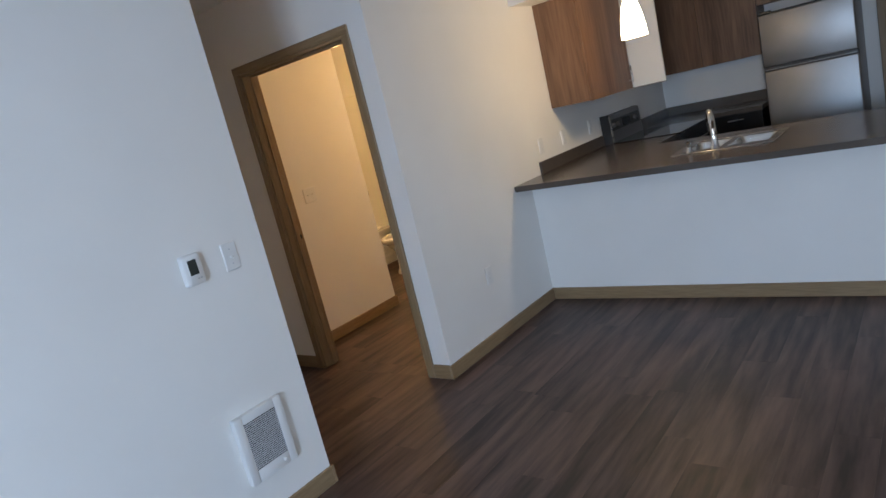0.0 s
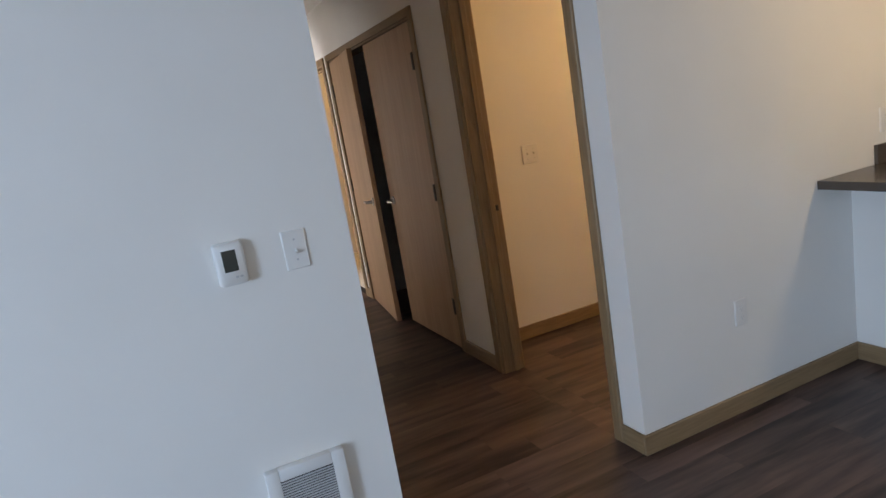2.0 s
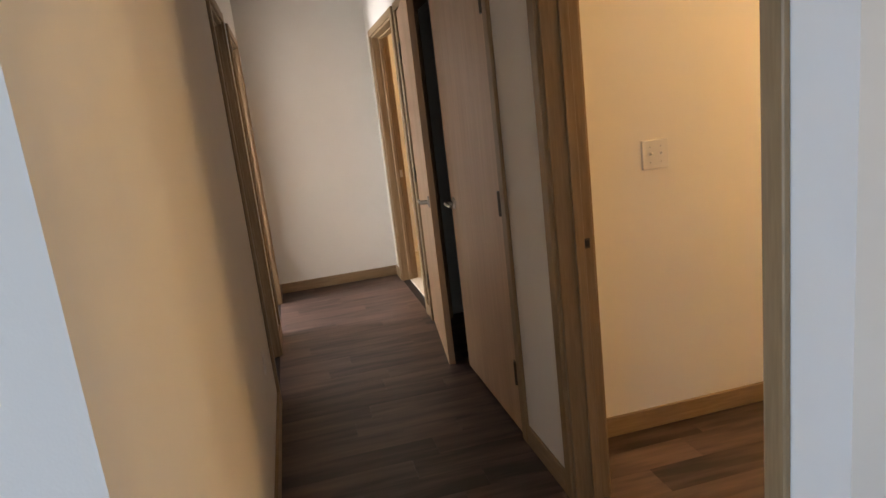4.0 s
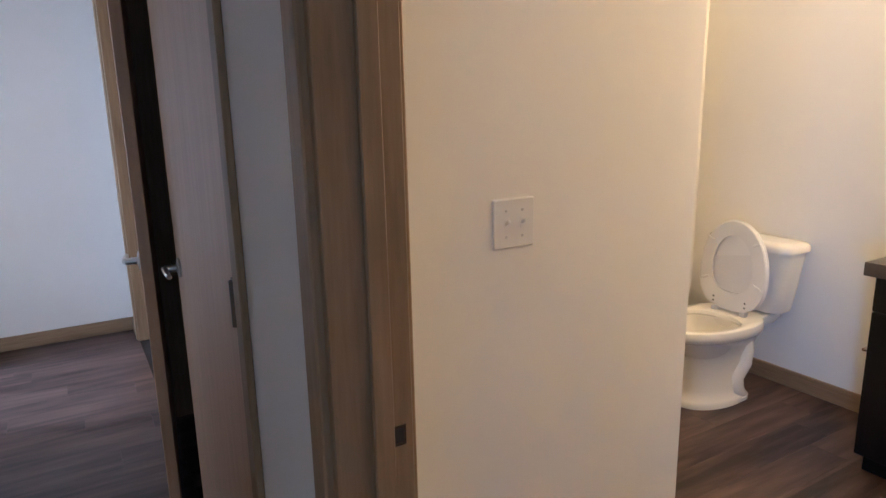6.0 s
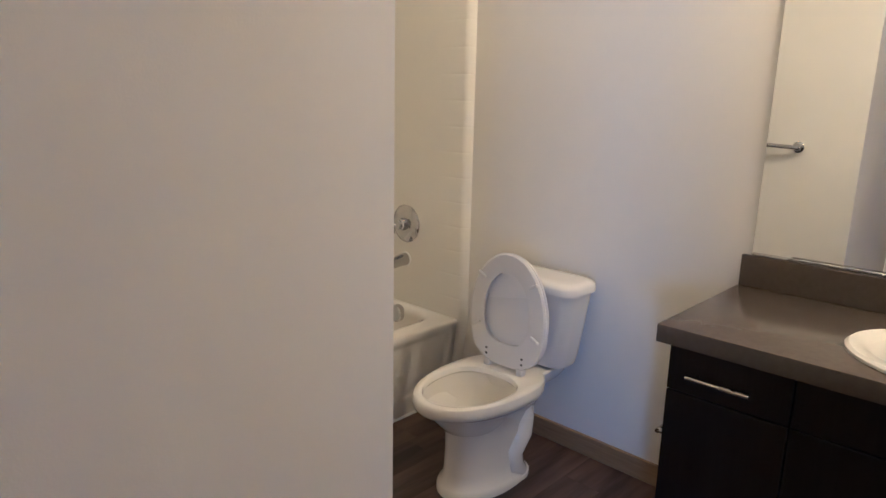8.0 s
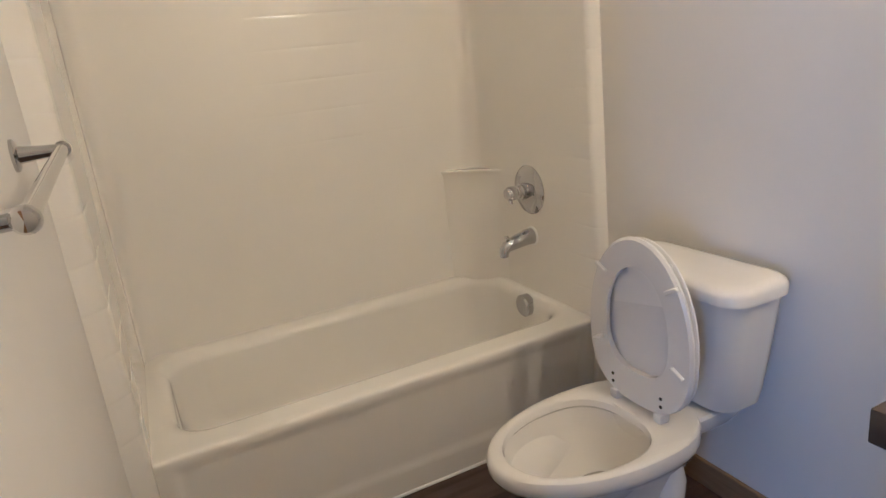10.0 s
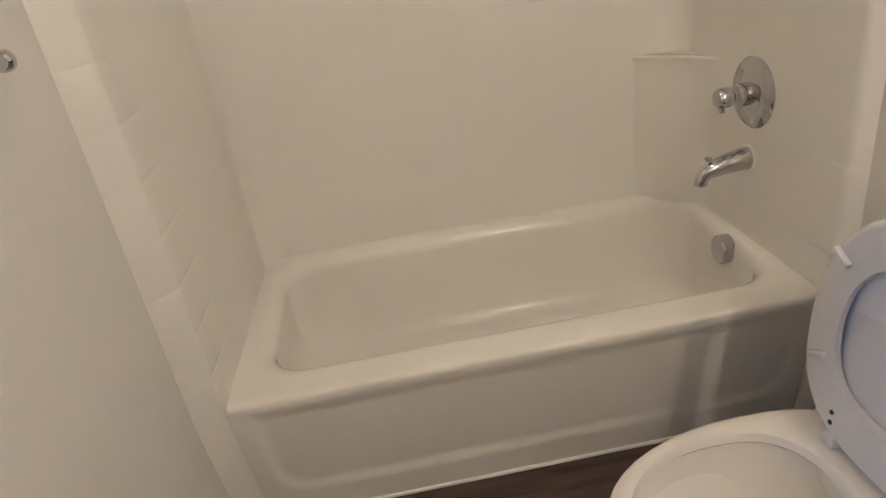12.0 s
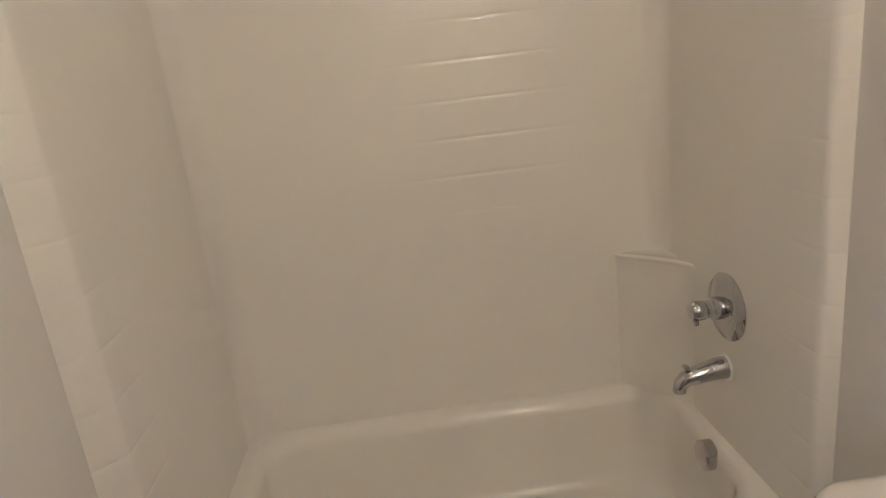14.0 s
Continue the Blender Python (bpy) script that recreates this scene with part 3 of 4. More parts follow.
def surround_mesh():
    path = fillet_path()
    n = len(path)
    normals = []
    for i in range(n):
        a, c = path[max(0, i - 1)], path[min(n - 1, i + 1)]
        d = Vector((c[0] - a[0], c[1] - a[1], 0)).normalized()
        normals.append(Vector((-d.y, d.x, 0)))
    levels = [(0.0, 0), (RIM - 0.004, 0)]
    for k in range(13):
        z = 0.510 + 0.1117 * k
        levels += [(z - 0.012, 0), (z - 0.0032, 0.0), (z - 0.0012, 0.85), (z, 1), (z + 0.0012, 0.85), (z + 0.0032, 0), (z + 0.012, 0)]
    levels += [(1.925, 0), (1.932, 0.0)]
    bm = bmesh.new()
    rows = []
    for z, g in levels:
        row = []
        for (x, y, deep), nn in zip(path, normals):
            back = 1.345 < x < 2.605
            amount = g * deep * (0.0009 if not back else 0.0009 * (1 if z > 1.0 else 0.1))
            p = Vector((x, y, z)) + nn * amount
            if z < 0.01 and y < 2.72:
                p.y += 0.055
            row.append(bm.verts.new(p))
        rows.append(row)
    for a, c in zip(rows, rows[1:]):
        for i in range(n - 1):
            bm.faces.new((a[i], a[i + 1], c[i + 1], c[i]))
    return bm


surround = thing("tub_surround", "glossy cream moulded tub surround with a faux tile pattern", "shower surround")
part("wall_panel", surround_mesh(), M_ACRYLIC, surround, "", True)
part("top_ledge", box(1.236, 2.699, 3.44, 3.478, 1.918, 1.936, 0.004, 1), M_ACRYLIC, surround, "", True)
for x0, x1 in ((XW + 0.001, 1.276), (2.674, XE - 0.001)):
    part("side_ledge", box(x0, x1, 2.70, 3.438, 1.918, 1.936, 0.004, 1), M_ACRYLIC, surround, "", True)
# corner soap column
def corner_ring(z, grow=0.0, pull=0.0):
    """The shelf's outline in plan: a softly bowed front between the two walls."""
    a, e = Vector((2.520 - grow, 3.4525, 0)), Vector((2.6765, 3.245 - grow, 0))
    first, last = a + Vector((0.045 - grow, -0.060 - grow, 0)), e + Vector((-grow, 0.085 - grow, 0))
    inner = Vector((2.6765, 3.4525, 0))
    out = []
    for i in range(13):
        f = i / 12
        q = a * (1 - f) ** 3 + first * 3 * f * (1 - f) ** 2 + last * 3 * f ** 2 * (1 - f) + e * f ** 3
        q = q.lerp(inner, pull)
        out.append((q.x, q.y, z))
    return out + [(2.6765, 3.4525, z)]


part("corner_shelf", loft([corner_ring(0.40), corner_ring(0.79), corner_ring(0.848), corner_ring(0.858, 0.004), corner_ring(0.866, 0.007), corner_ring(0.871, 0.005), corner_ring(0.872, 0.0, 0.03), corner_ring(0.869, 0.0, 0.12), corner_ring(0.868, 0.0, 0.6)]), M_ACRYLIC, surround, "moulded corner soap shelf", True)

valve = thing("shower_valve", "chrome round shower valve with a short lever", "faucet", pose(2.680, 3.058, 0.815, 0, 0, 180))
part("escutcheon", lathe([(0, 0), (0.092, 0), (0.092, 0.004), (0.085, 0.012), (0.050, 0.020), (0.028, 0.023), (0, 0.023)], 40, None, (0, 0, 0), "x"), M_CHROME, valve, "round chrome plate", True)
part("stem", lathe([(0, 0.02), (0.031, 0.02), (0.030, 0.045), (0.024, 0.05), (0.024, 0.06), (0.020, 0.064), (0, 0.064)], 24, None, (0, 0, 0), "x"), M_CHROME, valve, "", True)
knob = part("knob", lathe([(0, 0.06), (0.018, 0.06), (0.026, 0.068), (0.027, 0.090), (0.021, 0.102), (0, 0.104)], 24, None, (0, 0, 0), "x"), M_CHROME, valve, "", True)
part("lever", tube([(0.085, 0.0, -0.01), (0.090, 0.004, -0.026), (0.088, 0.008, -0.038)], [0.010, 0.008, 0.006]), M_CHROME, knob, "", True)

spout = thing("tub_spout", "chrome tub spout with diverter knob", "faucet", pose(2.680, 3.060, 0.634, 0, 0, 180))
part("caulk_ring", lathe([(0, -0.004), (0.038, -0.004), (0.037, 0.004), (0.033, 0.006), (0, 0.006)], 24, None, (0, 0, 0.004), "x"), M_CAULK, spout, "white caulk ring", True)
part("spout_body", tube([(0.0, 0, 0.004), (0.03, 0, 0.003), (0.065, 0, -0.003), (0.095, 0, -0.009), (0.116, 0, -0.015), (0.129, 0, -0.027), (0.1325, 0, -0.040), (0.1325, 0, -0.050)], [0.0315, 0.030, 0.027, 0.0245, 0.0225, 0.020, 0.018, 0.018], 24), M_CHROME, spout, "", True)
part("diverter_knob", lathe([(0, 0.0), (0.004, 0.0), (0.004, 0.012), (0.009, 0.014), (0.009, 0.021), (0, 0.023)], 16, None, (0.116, 0, 0.004)), M_CHROME, spout, "", True)
# the spout is solid: a dark disc paints the shade in its mouth
part("spout_mouth_shade", lathe([(0, -0.0515), (0.0135, -0.0515), (0.0135, -0.049), (0, -0.049)], 18, None, (0.1325, 0, 0)), M_SLOT, spout)

# ---- towel bar ----
bar = thing("towel_bar", "chrome towel bar on two posts", "towel bar")
BX, BY0, BY1 = 1.284, 1.790, 2.370
BAR_Z = {BY0: 1.212, BY1: 1.234}
part("bar", tube([(BX, BY0 - 0.012, BAR_Z[BY0]), (BX, BY1 + 0.012, BAR_Z[BY1])], 0.0105, 18), M_CHROME, bar, "", True)
for y in (BY0, BY1):
    post = part("post", tube([(XW + 0.002, y, BAR_Z[y]), (1.255, y, BAR_Z[y]), (BX, y, BAR_Z[y])], [0.016, 0.0115, 0.010], 18), M_CHROME, bar, "", True)
    part("rosette", lathe([(0, XW), (0.028, XW), (0.028, XW + 0.005), (0.022, XW + 0.009), (0, XW + 0.010)], 28, None, (0, y, BAR_Z[y]), "x"), M_CHROME, post, "", True)
for y, s in ((BY0, -1), (BY1, 1)):
    part("end_cap", lathe([(0, y + s * 0.010), (0.0135, y + s * 0.010), (0.0145, y + s * 0.018), (0.0105, y + s * 0.027), (0, y + s * 0.029)], 20, None, (BX, 0, BAR_Z[y]), "y"), M_CHROME, bar, "", True)


# ---- toilet ----
def egg(front, back, half, z, n=40, split=0.42, squash=2.0):
    """An egg-shaped ring: front and back reach along x, half its widest half-width."""
    out = []
    cx = back + (front - back) * split
    for k in range(n):
        a = 2 * math.pi * k / n
        c, s = math.cos(a), math.sin(a)
        r = (front - cx) if c > 0 else (cx - back)
        e = 2.0 if c > 0 else 2.0 / squash * 2.0
        px = abs(c) ** (2 / e if c > 0 else 2 / 2.8) * (1 if c > 0 else -1)
        py = abs(s) ** (1.0 if c > 0 else 2 / 2.6) * (1 if s > 0 else -1)
        out.append((cx + r * px, half * py, z))
    return out


toilet = thing("toilet", "white two-piece toilet with its seat and lid raised", "toilet", pose(2.697, 2.208, 0, 0, 0, 180))
RZ = 0.405
outer = [egg(0.612, 0.235, 0.134, 0.0), egg(0.612, 0.235, 0.134, 0.020), egg(0.604, 0.235, 0.128, 0.032), egg(0.592, 0.235, 0.116, 0.048), egg(0.586, 0.235, 0.111, 0.08), egg(0.582, 0.235, 0.109, 0.16), egg(0.584, 0.235, 0.112, 0.23),
         egg(0.600, 0.16, 0.125, 0.285), egg(0.640, 0.17, 0.148, 0.320), egg(0.695, 0.175, 0.174, 0.345), egg(0.720, 0.18, 0.187, 0.358), egg(0.728, 0.18, 0.191, 0.372), egg(0.728, 0.18, 0.191, RZ - 0.016), egg(0.724, 0.18, 0.188, RZ - 0.005), egg(0.716, 0.182, 0.181, RZ)]
inner = [egg(0.692, 0.318, 0.158, RZ - 0.0005), egg(0.684, 0.326, 0.151, RZ - 0.006), egg(0.680, 0.330, 0.147, RZ - 0.022), egg(0.686, 0.325, 0.152, RZ - 0.030), egg(0.664, 0.332, 0.140, RZ - 0.08),
         egg(0.600, 0.34, 0.105, RZ - 0.15), egg(0.540, 0.35, 0.075, RZ - 0.195), egg(0.500, 0.36, 0.055, RZ - 0.215)]
part("bowl", loft(outer + inner, True, True), M_CERAMIC, toilet, "", True)
part("water", loft([egg(0.535, 0.348, 0.073, RZ - 0.192)], False, True), M_WATER, toilet)
part("deck", loft([plan_ring(0.055, 0.33, -0.108, 0.108, 0.345, 0.05), plan_ring(0.03, 0.33, -0.125, 0.125, 0.375, 0.05), plan_ring(0.03, 0.33, -0.128, 0.128, RZ - 0.008, 0.05), plan_ring(0.036, 0.325, -0.122, 0.122, RZ - 0.001, 0.05)]), M_CERAMIC, toilet, "", True)
for s in (-1, 1):
    part("trapway", tube([(0.296, s * 0.100, 0.335), (0.288, s * 0.099, 0.305), (0.286, s * 0.097, 0.255), (0.294, s * 0.093, 0.185), (0.345, s * 0.090, 0.125), (0.335, s * 0.088, 0.065), (0.295, s * 0.084, 0.02)],
                          [0.018, 0.030, 0.041, 0.046, 0.047, 0.046, 0.042], 18), M_CERAMIC, toilet, "sculpted trapway", True)
    part("bolt_cap", lathe([(0, 0.0), (0.013, 0.0), (0.013, 0.012), (0.008, 0.020), (0, 0.022)], 16, None, (0.37, s * 0.116, 0.018)), M_CERAMIC, toilet, "", True)
part("foot_flange", loft([plan_ring(0.215, 0.50, -0.130, 0.130, 0.0, 0.09), plan_ring(0.215, 0.50, -0.130, 0.130, 0.016, 0.09), plan_ring(0.225, 0.49, -0.118, 0.118, 0.024, 0.09)]), M_CERAMIC, toilet, "", True)
tank_rings = []
for z, hw, dep, r in ((0.408, 0.155, 0.160, 0.05), (0.414, 0.168, 0.170, 0.055), (0.45, 0.178, 0.178, 0.055), (0.56, 0.196, 0.188, 0.055), (0.66, 0.211, 0.196, 0.055), (0.717, 0.220, 0.202, 0.055)):
    tank_rings.append(plan_ring(0.018, 0.006 + dep, -hw + 0.004, hw - 0.004, z, r, 6))
tank = part("tank", loft(tank_rings), M_CERAMIC, toilet, "", True)
lid_rings = [plan_ring(0.010, 0.218, -0.229, 0.229, z, 0.06, 8) for z in (0.718,)]
for z, g in ((0.721, 0.0), (0.740, 0.0), (0.749, 0.004), (0.756, 0.013), (0.760, 0.030), (0.761, 0.060)):
    lid_rings.append(plan_ring(0.010 + g, 0.218 - g, -0.229 + g, 0.229 - g, z, 0.06 - g * 0.3, 8))
part("tank_lid", loft(lid_rings), M_CERAMIC, tank, "", True)
lv = part("flush_lever", tube([(0.200, -0.150, 0.69), (0.216, -0.150, 0.69), (0.220, -0.125, 0.687), (0.220, -0.085, 0.680)], [0.009, 0.008, 0.007, 0.006]), M_CHROME, tank, "chrome flush lever", True)


def plate_egg(front, back, half, hole, thick, lean, hinge_x, hinge_z):
    """A raised seat or lid: an egg-shaped plate turned up about its hinge."""
    bm = bmesh.new()
    rows = [egg(front - 0.006, back, half - 0.006, 0), egg(front, back, half, thick * 0.35), egg(front, back, half, thick * 0.65), egg(front - 0.008, back, half - 0.008, thick)]
    if hole:
        hf, hb, hh = hole
        rows += [egg(hf + 0.006, hb, hh + 0.006, thick), egg(hf, hb, hh, thick * 0.6), egg(hf, hb, hh, 0)]
        loft(rows + [rows[0]], False, False, bm=bm)
    else:
        loft(rows, bm=bm)
    m = Matrix.Translation((hinge_x, 0, hinge_z)) @ Matrix.Rotation(radians(-lean), 4, "Y") @ Matrix.Translation((-back, 0, 0))
    bmesh.ops.transform(bm, matrix=m, verts=bm.verts)
    return bm, m


SEAT_HX, SEAT_HZ, LEAN = 0.300, 0.420, 91
bm, seat_m = plate_egg(0.724, 0.285, 0.178, (0.650, 0.372, 0.107), 0.017, LEAN, SEAT_HX, SEAT_HZ)
seat = part("seat", bm, M_SEAT, toilet, "raised white plastic seat ring", True)
bm, lid_m = plate_egg(0.712, 0.280, 0.174, None, 0.014, LEAN + 0.5, SEAT_HX - 0.019, SEAT_HZ + 0.002)
seat_lid = part("seat_lid", bm, M_SEAT, toilet, "raised white plastic lid", True)
for x, y, turn in ((0.425, 0.138, 25), (0.425, -0.138, -25), (0.624, 0.120, -28), (0.624, -0.120, 28)):
    b = box(-0.020, 0.020, -0.0055, 0.0055, -0.009, 0.002, 0.002, 1)
    bmesh.ops.transform(b, matrix=seat_m @ Matrix.Translation((x, y, 0)) @ Matrix.Rotation(radians(turn + 90), 4, "Z"), verts=b.verts)
    part("bumper", b, M_SEAT, seat, "", True)
b = box(0.545, 0.668, -0.098, 0.098, -0.0010, 0.0018)
for v in list(b.verts):
    if v.co.x < 0.615:
        v.co.x += 0.018 * (v.co.y / 0.095)
bmesh.ops.transform(b, matrix=lid_m @ Matrix.Translation((0, 0, -0.0022)), verts=b.verts)
part("paper_label", b, M_PAPER, seat_lid, "white paper label stuck inside the lid")
for s in (-1, 1):
    hb = part("hinge", box(SEAT_HX - 0.024, SEAT_HX + 0.008, s * 0.078 - 0.014, s * 0.078 + 0.014, RZ - 0.002, RZ + 0.026, 0.006, 2), M_SEAT, toilet, "white plastic seat hinge", True)
    for k in range(2):
        sc = lathe([(0, 0), (0.0045, 0), (0.0045, -0.002), (0, -0.002)], 10)
        bmesh.ops.transform(sc, matrix=seat_m @ Matrix.Translation((0.315 + 0.022 * k, s * 0.085, 0.0)), verts=sc.verts)
        part("hinge_screw", sc, M_SLOT, hb)
supply = thing("supply_valve", "chrome water supply stop at the wall behind the toilet", "valve")
part("rose", lathe([(0, 2.72), (0.028, 2.72), (0.024, 2.712), (0, 2.711)], 20, None, (0, 2.42, 0.16), "x"), M_CHROME, supply, "", True)
part("stop", tube([(2.72, 2.42, 0.16), (2.62, 2.42, 0.16)], 0.010), M_CHROME, supply, "", True)
part("hose", tube([(2.63, 2.42, 0.16), (2.63, 2.42, 0.26), (2.60, 2.40, 0.36), (2.59, 2.38, 0.415)], 0.006), M_STEEL, supply, "braided hose", True)

# ---- vanity ----
VX, VY1, VY0, VTOP = 2.168, 1.472, 0.135, 0.838
vanity = thing("vanity_cabinet", "black-brown bathroom vanity cabinet with bar handles", "cabinet")
part("body", box(VX + 0.018, XE - 0.002, VY0, VY1, 0.09, VTOP - 0.050, 0.001, 1), M_ESPRESSO, vanity)
part("toe_kick", box(VX + 0.075, XE - 0.01, VY0, VY1 - 0.004, 0.0, 0.09), M_ESPRESSO, vanity)


def bar_handle(parent, at, length, along, out, r=0.0055):
    """A straight bar on two standoffs."""
    a, o = Vector(along), Vector(out)
    c = Vector(at) + o * 0.028
    h = part("handle", tube([c - a * length / 2, c + a * length / 2], r, 12), M_NICKEL, parent, "satin nickel bar handle", True)
    for s in (-0.36, 0.36):
        part("standoff", tube([Vector(at) + a * length * s, c + a * length * s], r * 0.8, 10), M_NICKEL, h, "", True)
    return h


for y0, y1 in ((1.164, 1.470), (0.45, 1.160), (0.137, 0.446)):
    d = part("drawer_front", box(VX, VX + 0.018, y0, y1, 0.657, VTOP - 0.053, 0.0015, 1), M_ESPRESSO, vanity)
    if y1 - y0 < 0.5:
        bar_handle(d, (VX, (y0 + y1) / 2 + 0.014, 0.712), 0.160, (0, 1, 0), (-1, 0, 0))
for y0, y1, hy in ((1.164, 1.470, None), (0.807, 1.160, 0.905), (0.45, 0.803, 0.72), (0.137, 0.446, None)):
    d = part("cabinet_door", box(VX, VX + 0.018, y0, y1, 0.093, 0.653, 0.0015, 1), M_ESPRESSO, vanity)
    if hy:
        bar_handle(d, (VX, hy, 0.44), 0.160, (0, 0, 1), (-1, 0, 0))
top = thing("countertop", "taupe laminate vanity top with backsplash", "worktop")
part("slab", box(2.138, XE - 0.002, 0.122, 1.500, VTOP - 0.050, VTOP, 0.003, 2), M_TOP, top, "", True)
part("backsplash", box(XE - 0.022, XE - 0.002, 0.122, 1.495, VTOP, 0.940, 0.002, 1), M_TOP, top, "", True)


def oval(cx, cy, a, b, z, n=40):
    return [(cx + a * math.cos(2 * math.pi * k / n), cy + b * math.sin(2 * math.pi * k / n), z) for k in range(n)]


basin = thing("bathroom_sink", "white oval drop-in bathroom sink", "sink")
part("bowl", loft([oval(2.375, 0.86, 0.215, 0.255, VTOP + 0.001), oval(2.375, 0.86, 0.215, 0.255, VTOP + 0.008), oval(2.375, 0.86, 0.207, 0.247, VTOP + 0.014), oval(2.375, 0.86, 0.172, 0.222, VTOP + 0.012), oval(2.375, 0.86, 0.160, 0.210, VTOP + 0.004),
                   oval(2.375, 0.86, 0.150, 0.198, VTOP + 0.0015)], False, True), M_CERAMIC, basin, "", True)
tap = thing("bathroom_faucet", "chrome single-lever bathroom faucet", "faucet")
part("body", lathe([(0, 0), (0.026, 0), (0.022, 0.01), (0.019, 0.07), (0.017, 0.085), (0, 0.088)], 22, None, (2.585, 0.86, VTOP + 0.006)), M_CHROME, tap, "", True)
part("spout", tube([(2.58, 0.86, VTOP + 0.055), (2.53, 0.86, VTOP + 0.085), (2.47, 0.86, VTOP + 0.085), (2.455, 0.86, VTOP + 0.065)], [0.013, 0.011, 0.010, 0.010]), M_CHROME, tap, "", True)
part("lever", tube([(2.585, 0.86, VTOP + 0.09), (2.60, 0.86, VTOP + 0.115), (2.55, 0.86, VTOP + 0.13)], [0.009, 0.008, 0.006]), M_CHROME, tap, "", True)
mirror = thing("wall_mirror", "frameless wall mirror above the vanity", "mirror")
part("glass", box(XE - 0.008, XE - 0.002, 0.14, 1.468, 0.948, 1.96), M_MIRROR, mirror)
part("bottom_channel", box(XE - 0.012, XE - 0.001, 0.14, 1.468, 0.942, 0.950, 0.001, 1), M_CHROME, mirror)
tp = thing("paper_holder", "chrome toilet paper holder on the vanity side", "paper holder")
for x in (2.27, 2.40):
    ps = part("post", tube([(x, VY1, 0.475), (x, VY1 + 0.055, 0.470)], [0.010, 0.008]), M_CHROME, tp, "", True)
    part("rosette", lathe([(0, VY1), (0.022, VY1), (0.020, VY1 + 0.006), (0, VY1 + 0.007)], 20, None, (x, 0, 0.475), "y"), M_CHROME, ps, "", True)
part("roller", tube([(2.262, VY1 + 0.052, 0.470), (2.408, VY1 + 0.052, 0.470)], 0.007), M_CHROME, tp, "", True)

# ---- bathroom lamps ----
vl = thing("vanity_light", "three-shade vanity light above the mirror", "lamp")
part("back_plate", box(XE - 0.022, XE, 0.50, 1.20, 2.24, 2.32, 0.006, 2), M_NICKEL, vl, "", True)
for k in range(3):
    y = 0.60 + 0.25 * k
    part("arm", tube([(XE - 0.02, y, 2.28), (XE - 0.10, y, 2.30), (XE - 0.15, y, 2.29)], 0.009), M_NICKEL, vl, "", True)
    sh = part("shade", lathe([(0.030, 2.29), (0.040, 2.26), (0.052, 2.19), (0.060, 2.135)], 28, None, (XE - 0.15, y, 0)), M_SHADE, vl, "lit frosted glass shade", True)
    sh.visible_shadow = False
dome = thing("ceiling_light", "flush dome ceiling light, lit", "lamp")
part("pan", lathe([(0, H), (0.16, H), (0.16, H - 0.025), (0, H - 0.025)], 36, None, (2.13, 2.38, 0)), M_NICKEL, dome, "", True)
sh = part("dome", lathe([(0.150, H - 0.02), (0.140, H - 0.05), (0.10, H - 0.085), (0.05, H - 0.10), (0.0, H - 0.104)], 36, None, (2.13, 2.38, 0)), M_DOME, dome, "lit opal glass dome", True)
sh.visible_shadow = False

# ---- kitchen ----
CT = 0.912
counter = thing("kitchen_worktop", "dark taupe laminate kitchen counter with breakfast-bar overhang", "worktop")
SX0, SX1, SY0, SY1 = 1.440, 1.930, -1.565, -0.990
cells = [("bar_slab", (1.09, SX0, -2.80, -0.003)), ("back_slab", (SX1, 2.20, -2.80, -0.003)), ("end_slab", (SX0, SX1, -2.80, SY0)), ("inner_slab", (SX0, SX1, SY1, -0.003)), ("range_side_slab", (2.20, 2.652, -0.64, -0.003))]
for nm, (a, c, d, e) in cells:
    part(nm, box(a, c, d, e, CT - 0.038, CT, 0.0008, 1), M_TOP, counter)
part("backsplash", box(1.49, 2.652, -0.020, -0.001, CT, 1.003, 0.002, 1), M_TOP, counter)
corner = thing("kitchen_corner_worktop", "dark taupe laminate counter under the wall cabinets", "worktop")
part("slab", box(3.428, 4.398, -0.64, -0.003, CT - 0.038, CT, 0.001, 1), M_TOP, corner)
part("return_slab", box(3.76, 4.398, -1.06, -0.64, CT - 0.038, CT, 0.001, 1), M_TOP, corner)
part("backsplash", box(4.378, 4.398, -1.06, -0.022, CT, 1.003, 0.002, 1), M_TOP, corner)
part("side_backsplash", box(3.428, 4.398, -0.022, -0.001, CT, 1.003, 0.002, 1), M_TOP, corner)


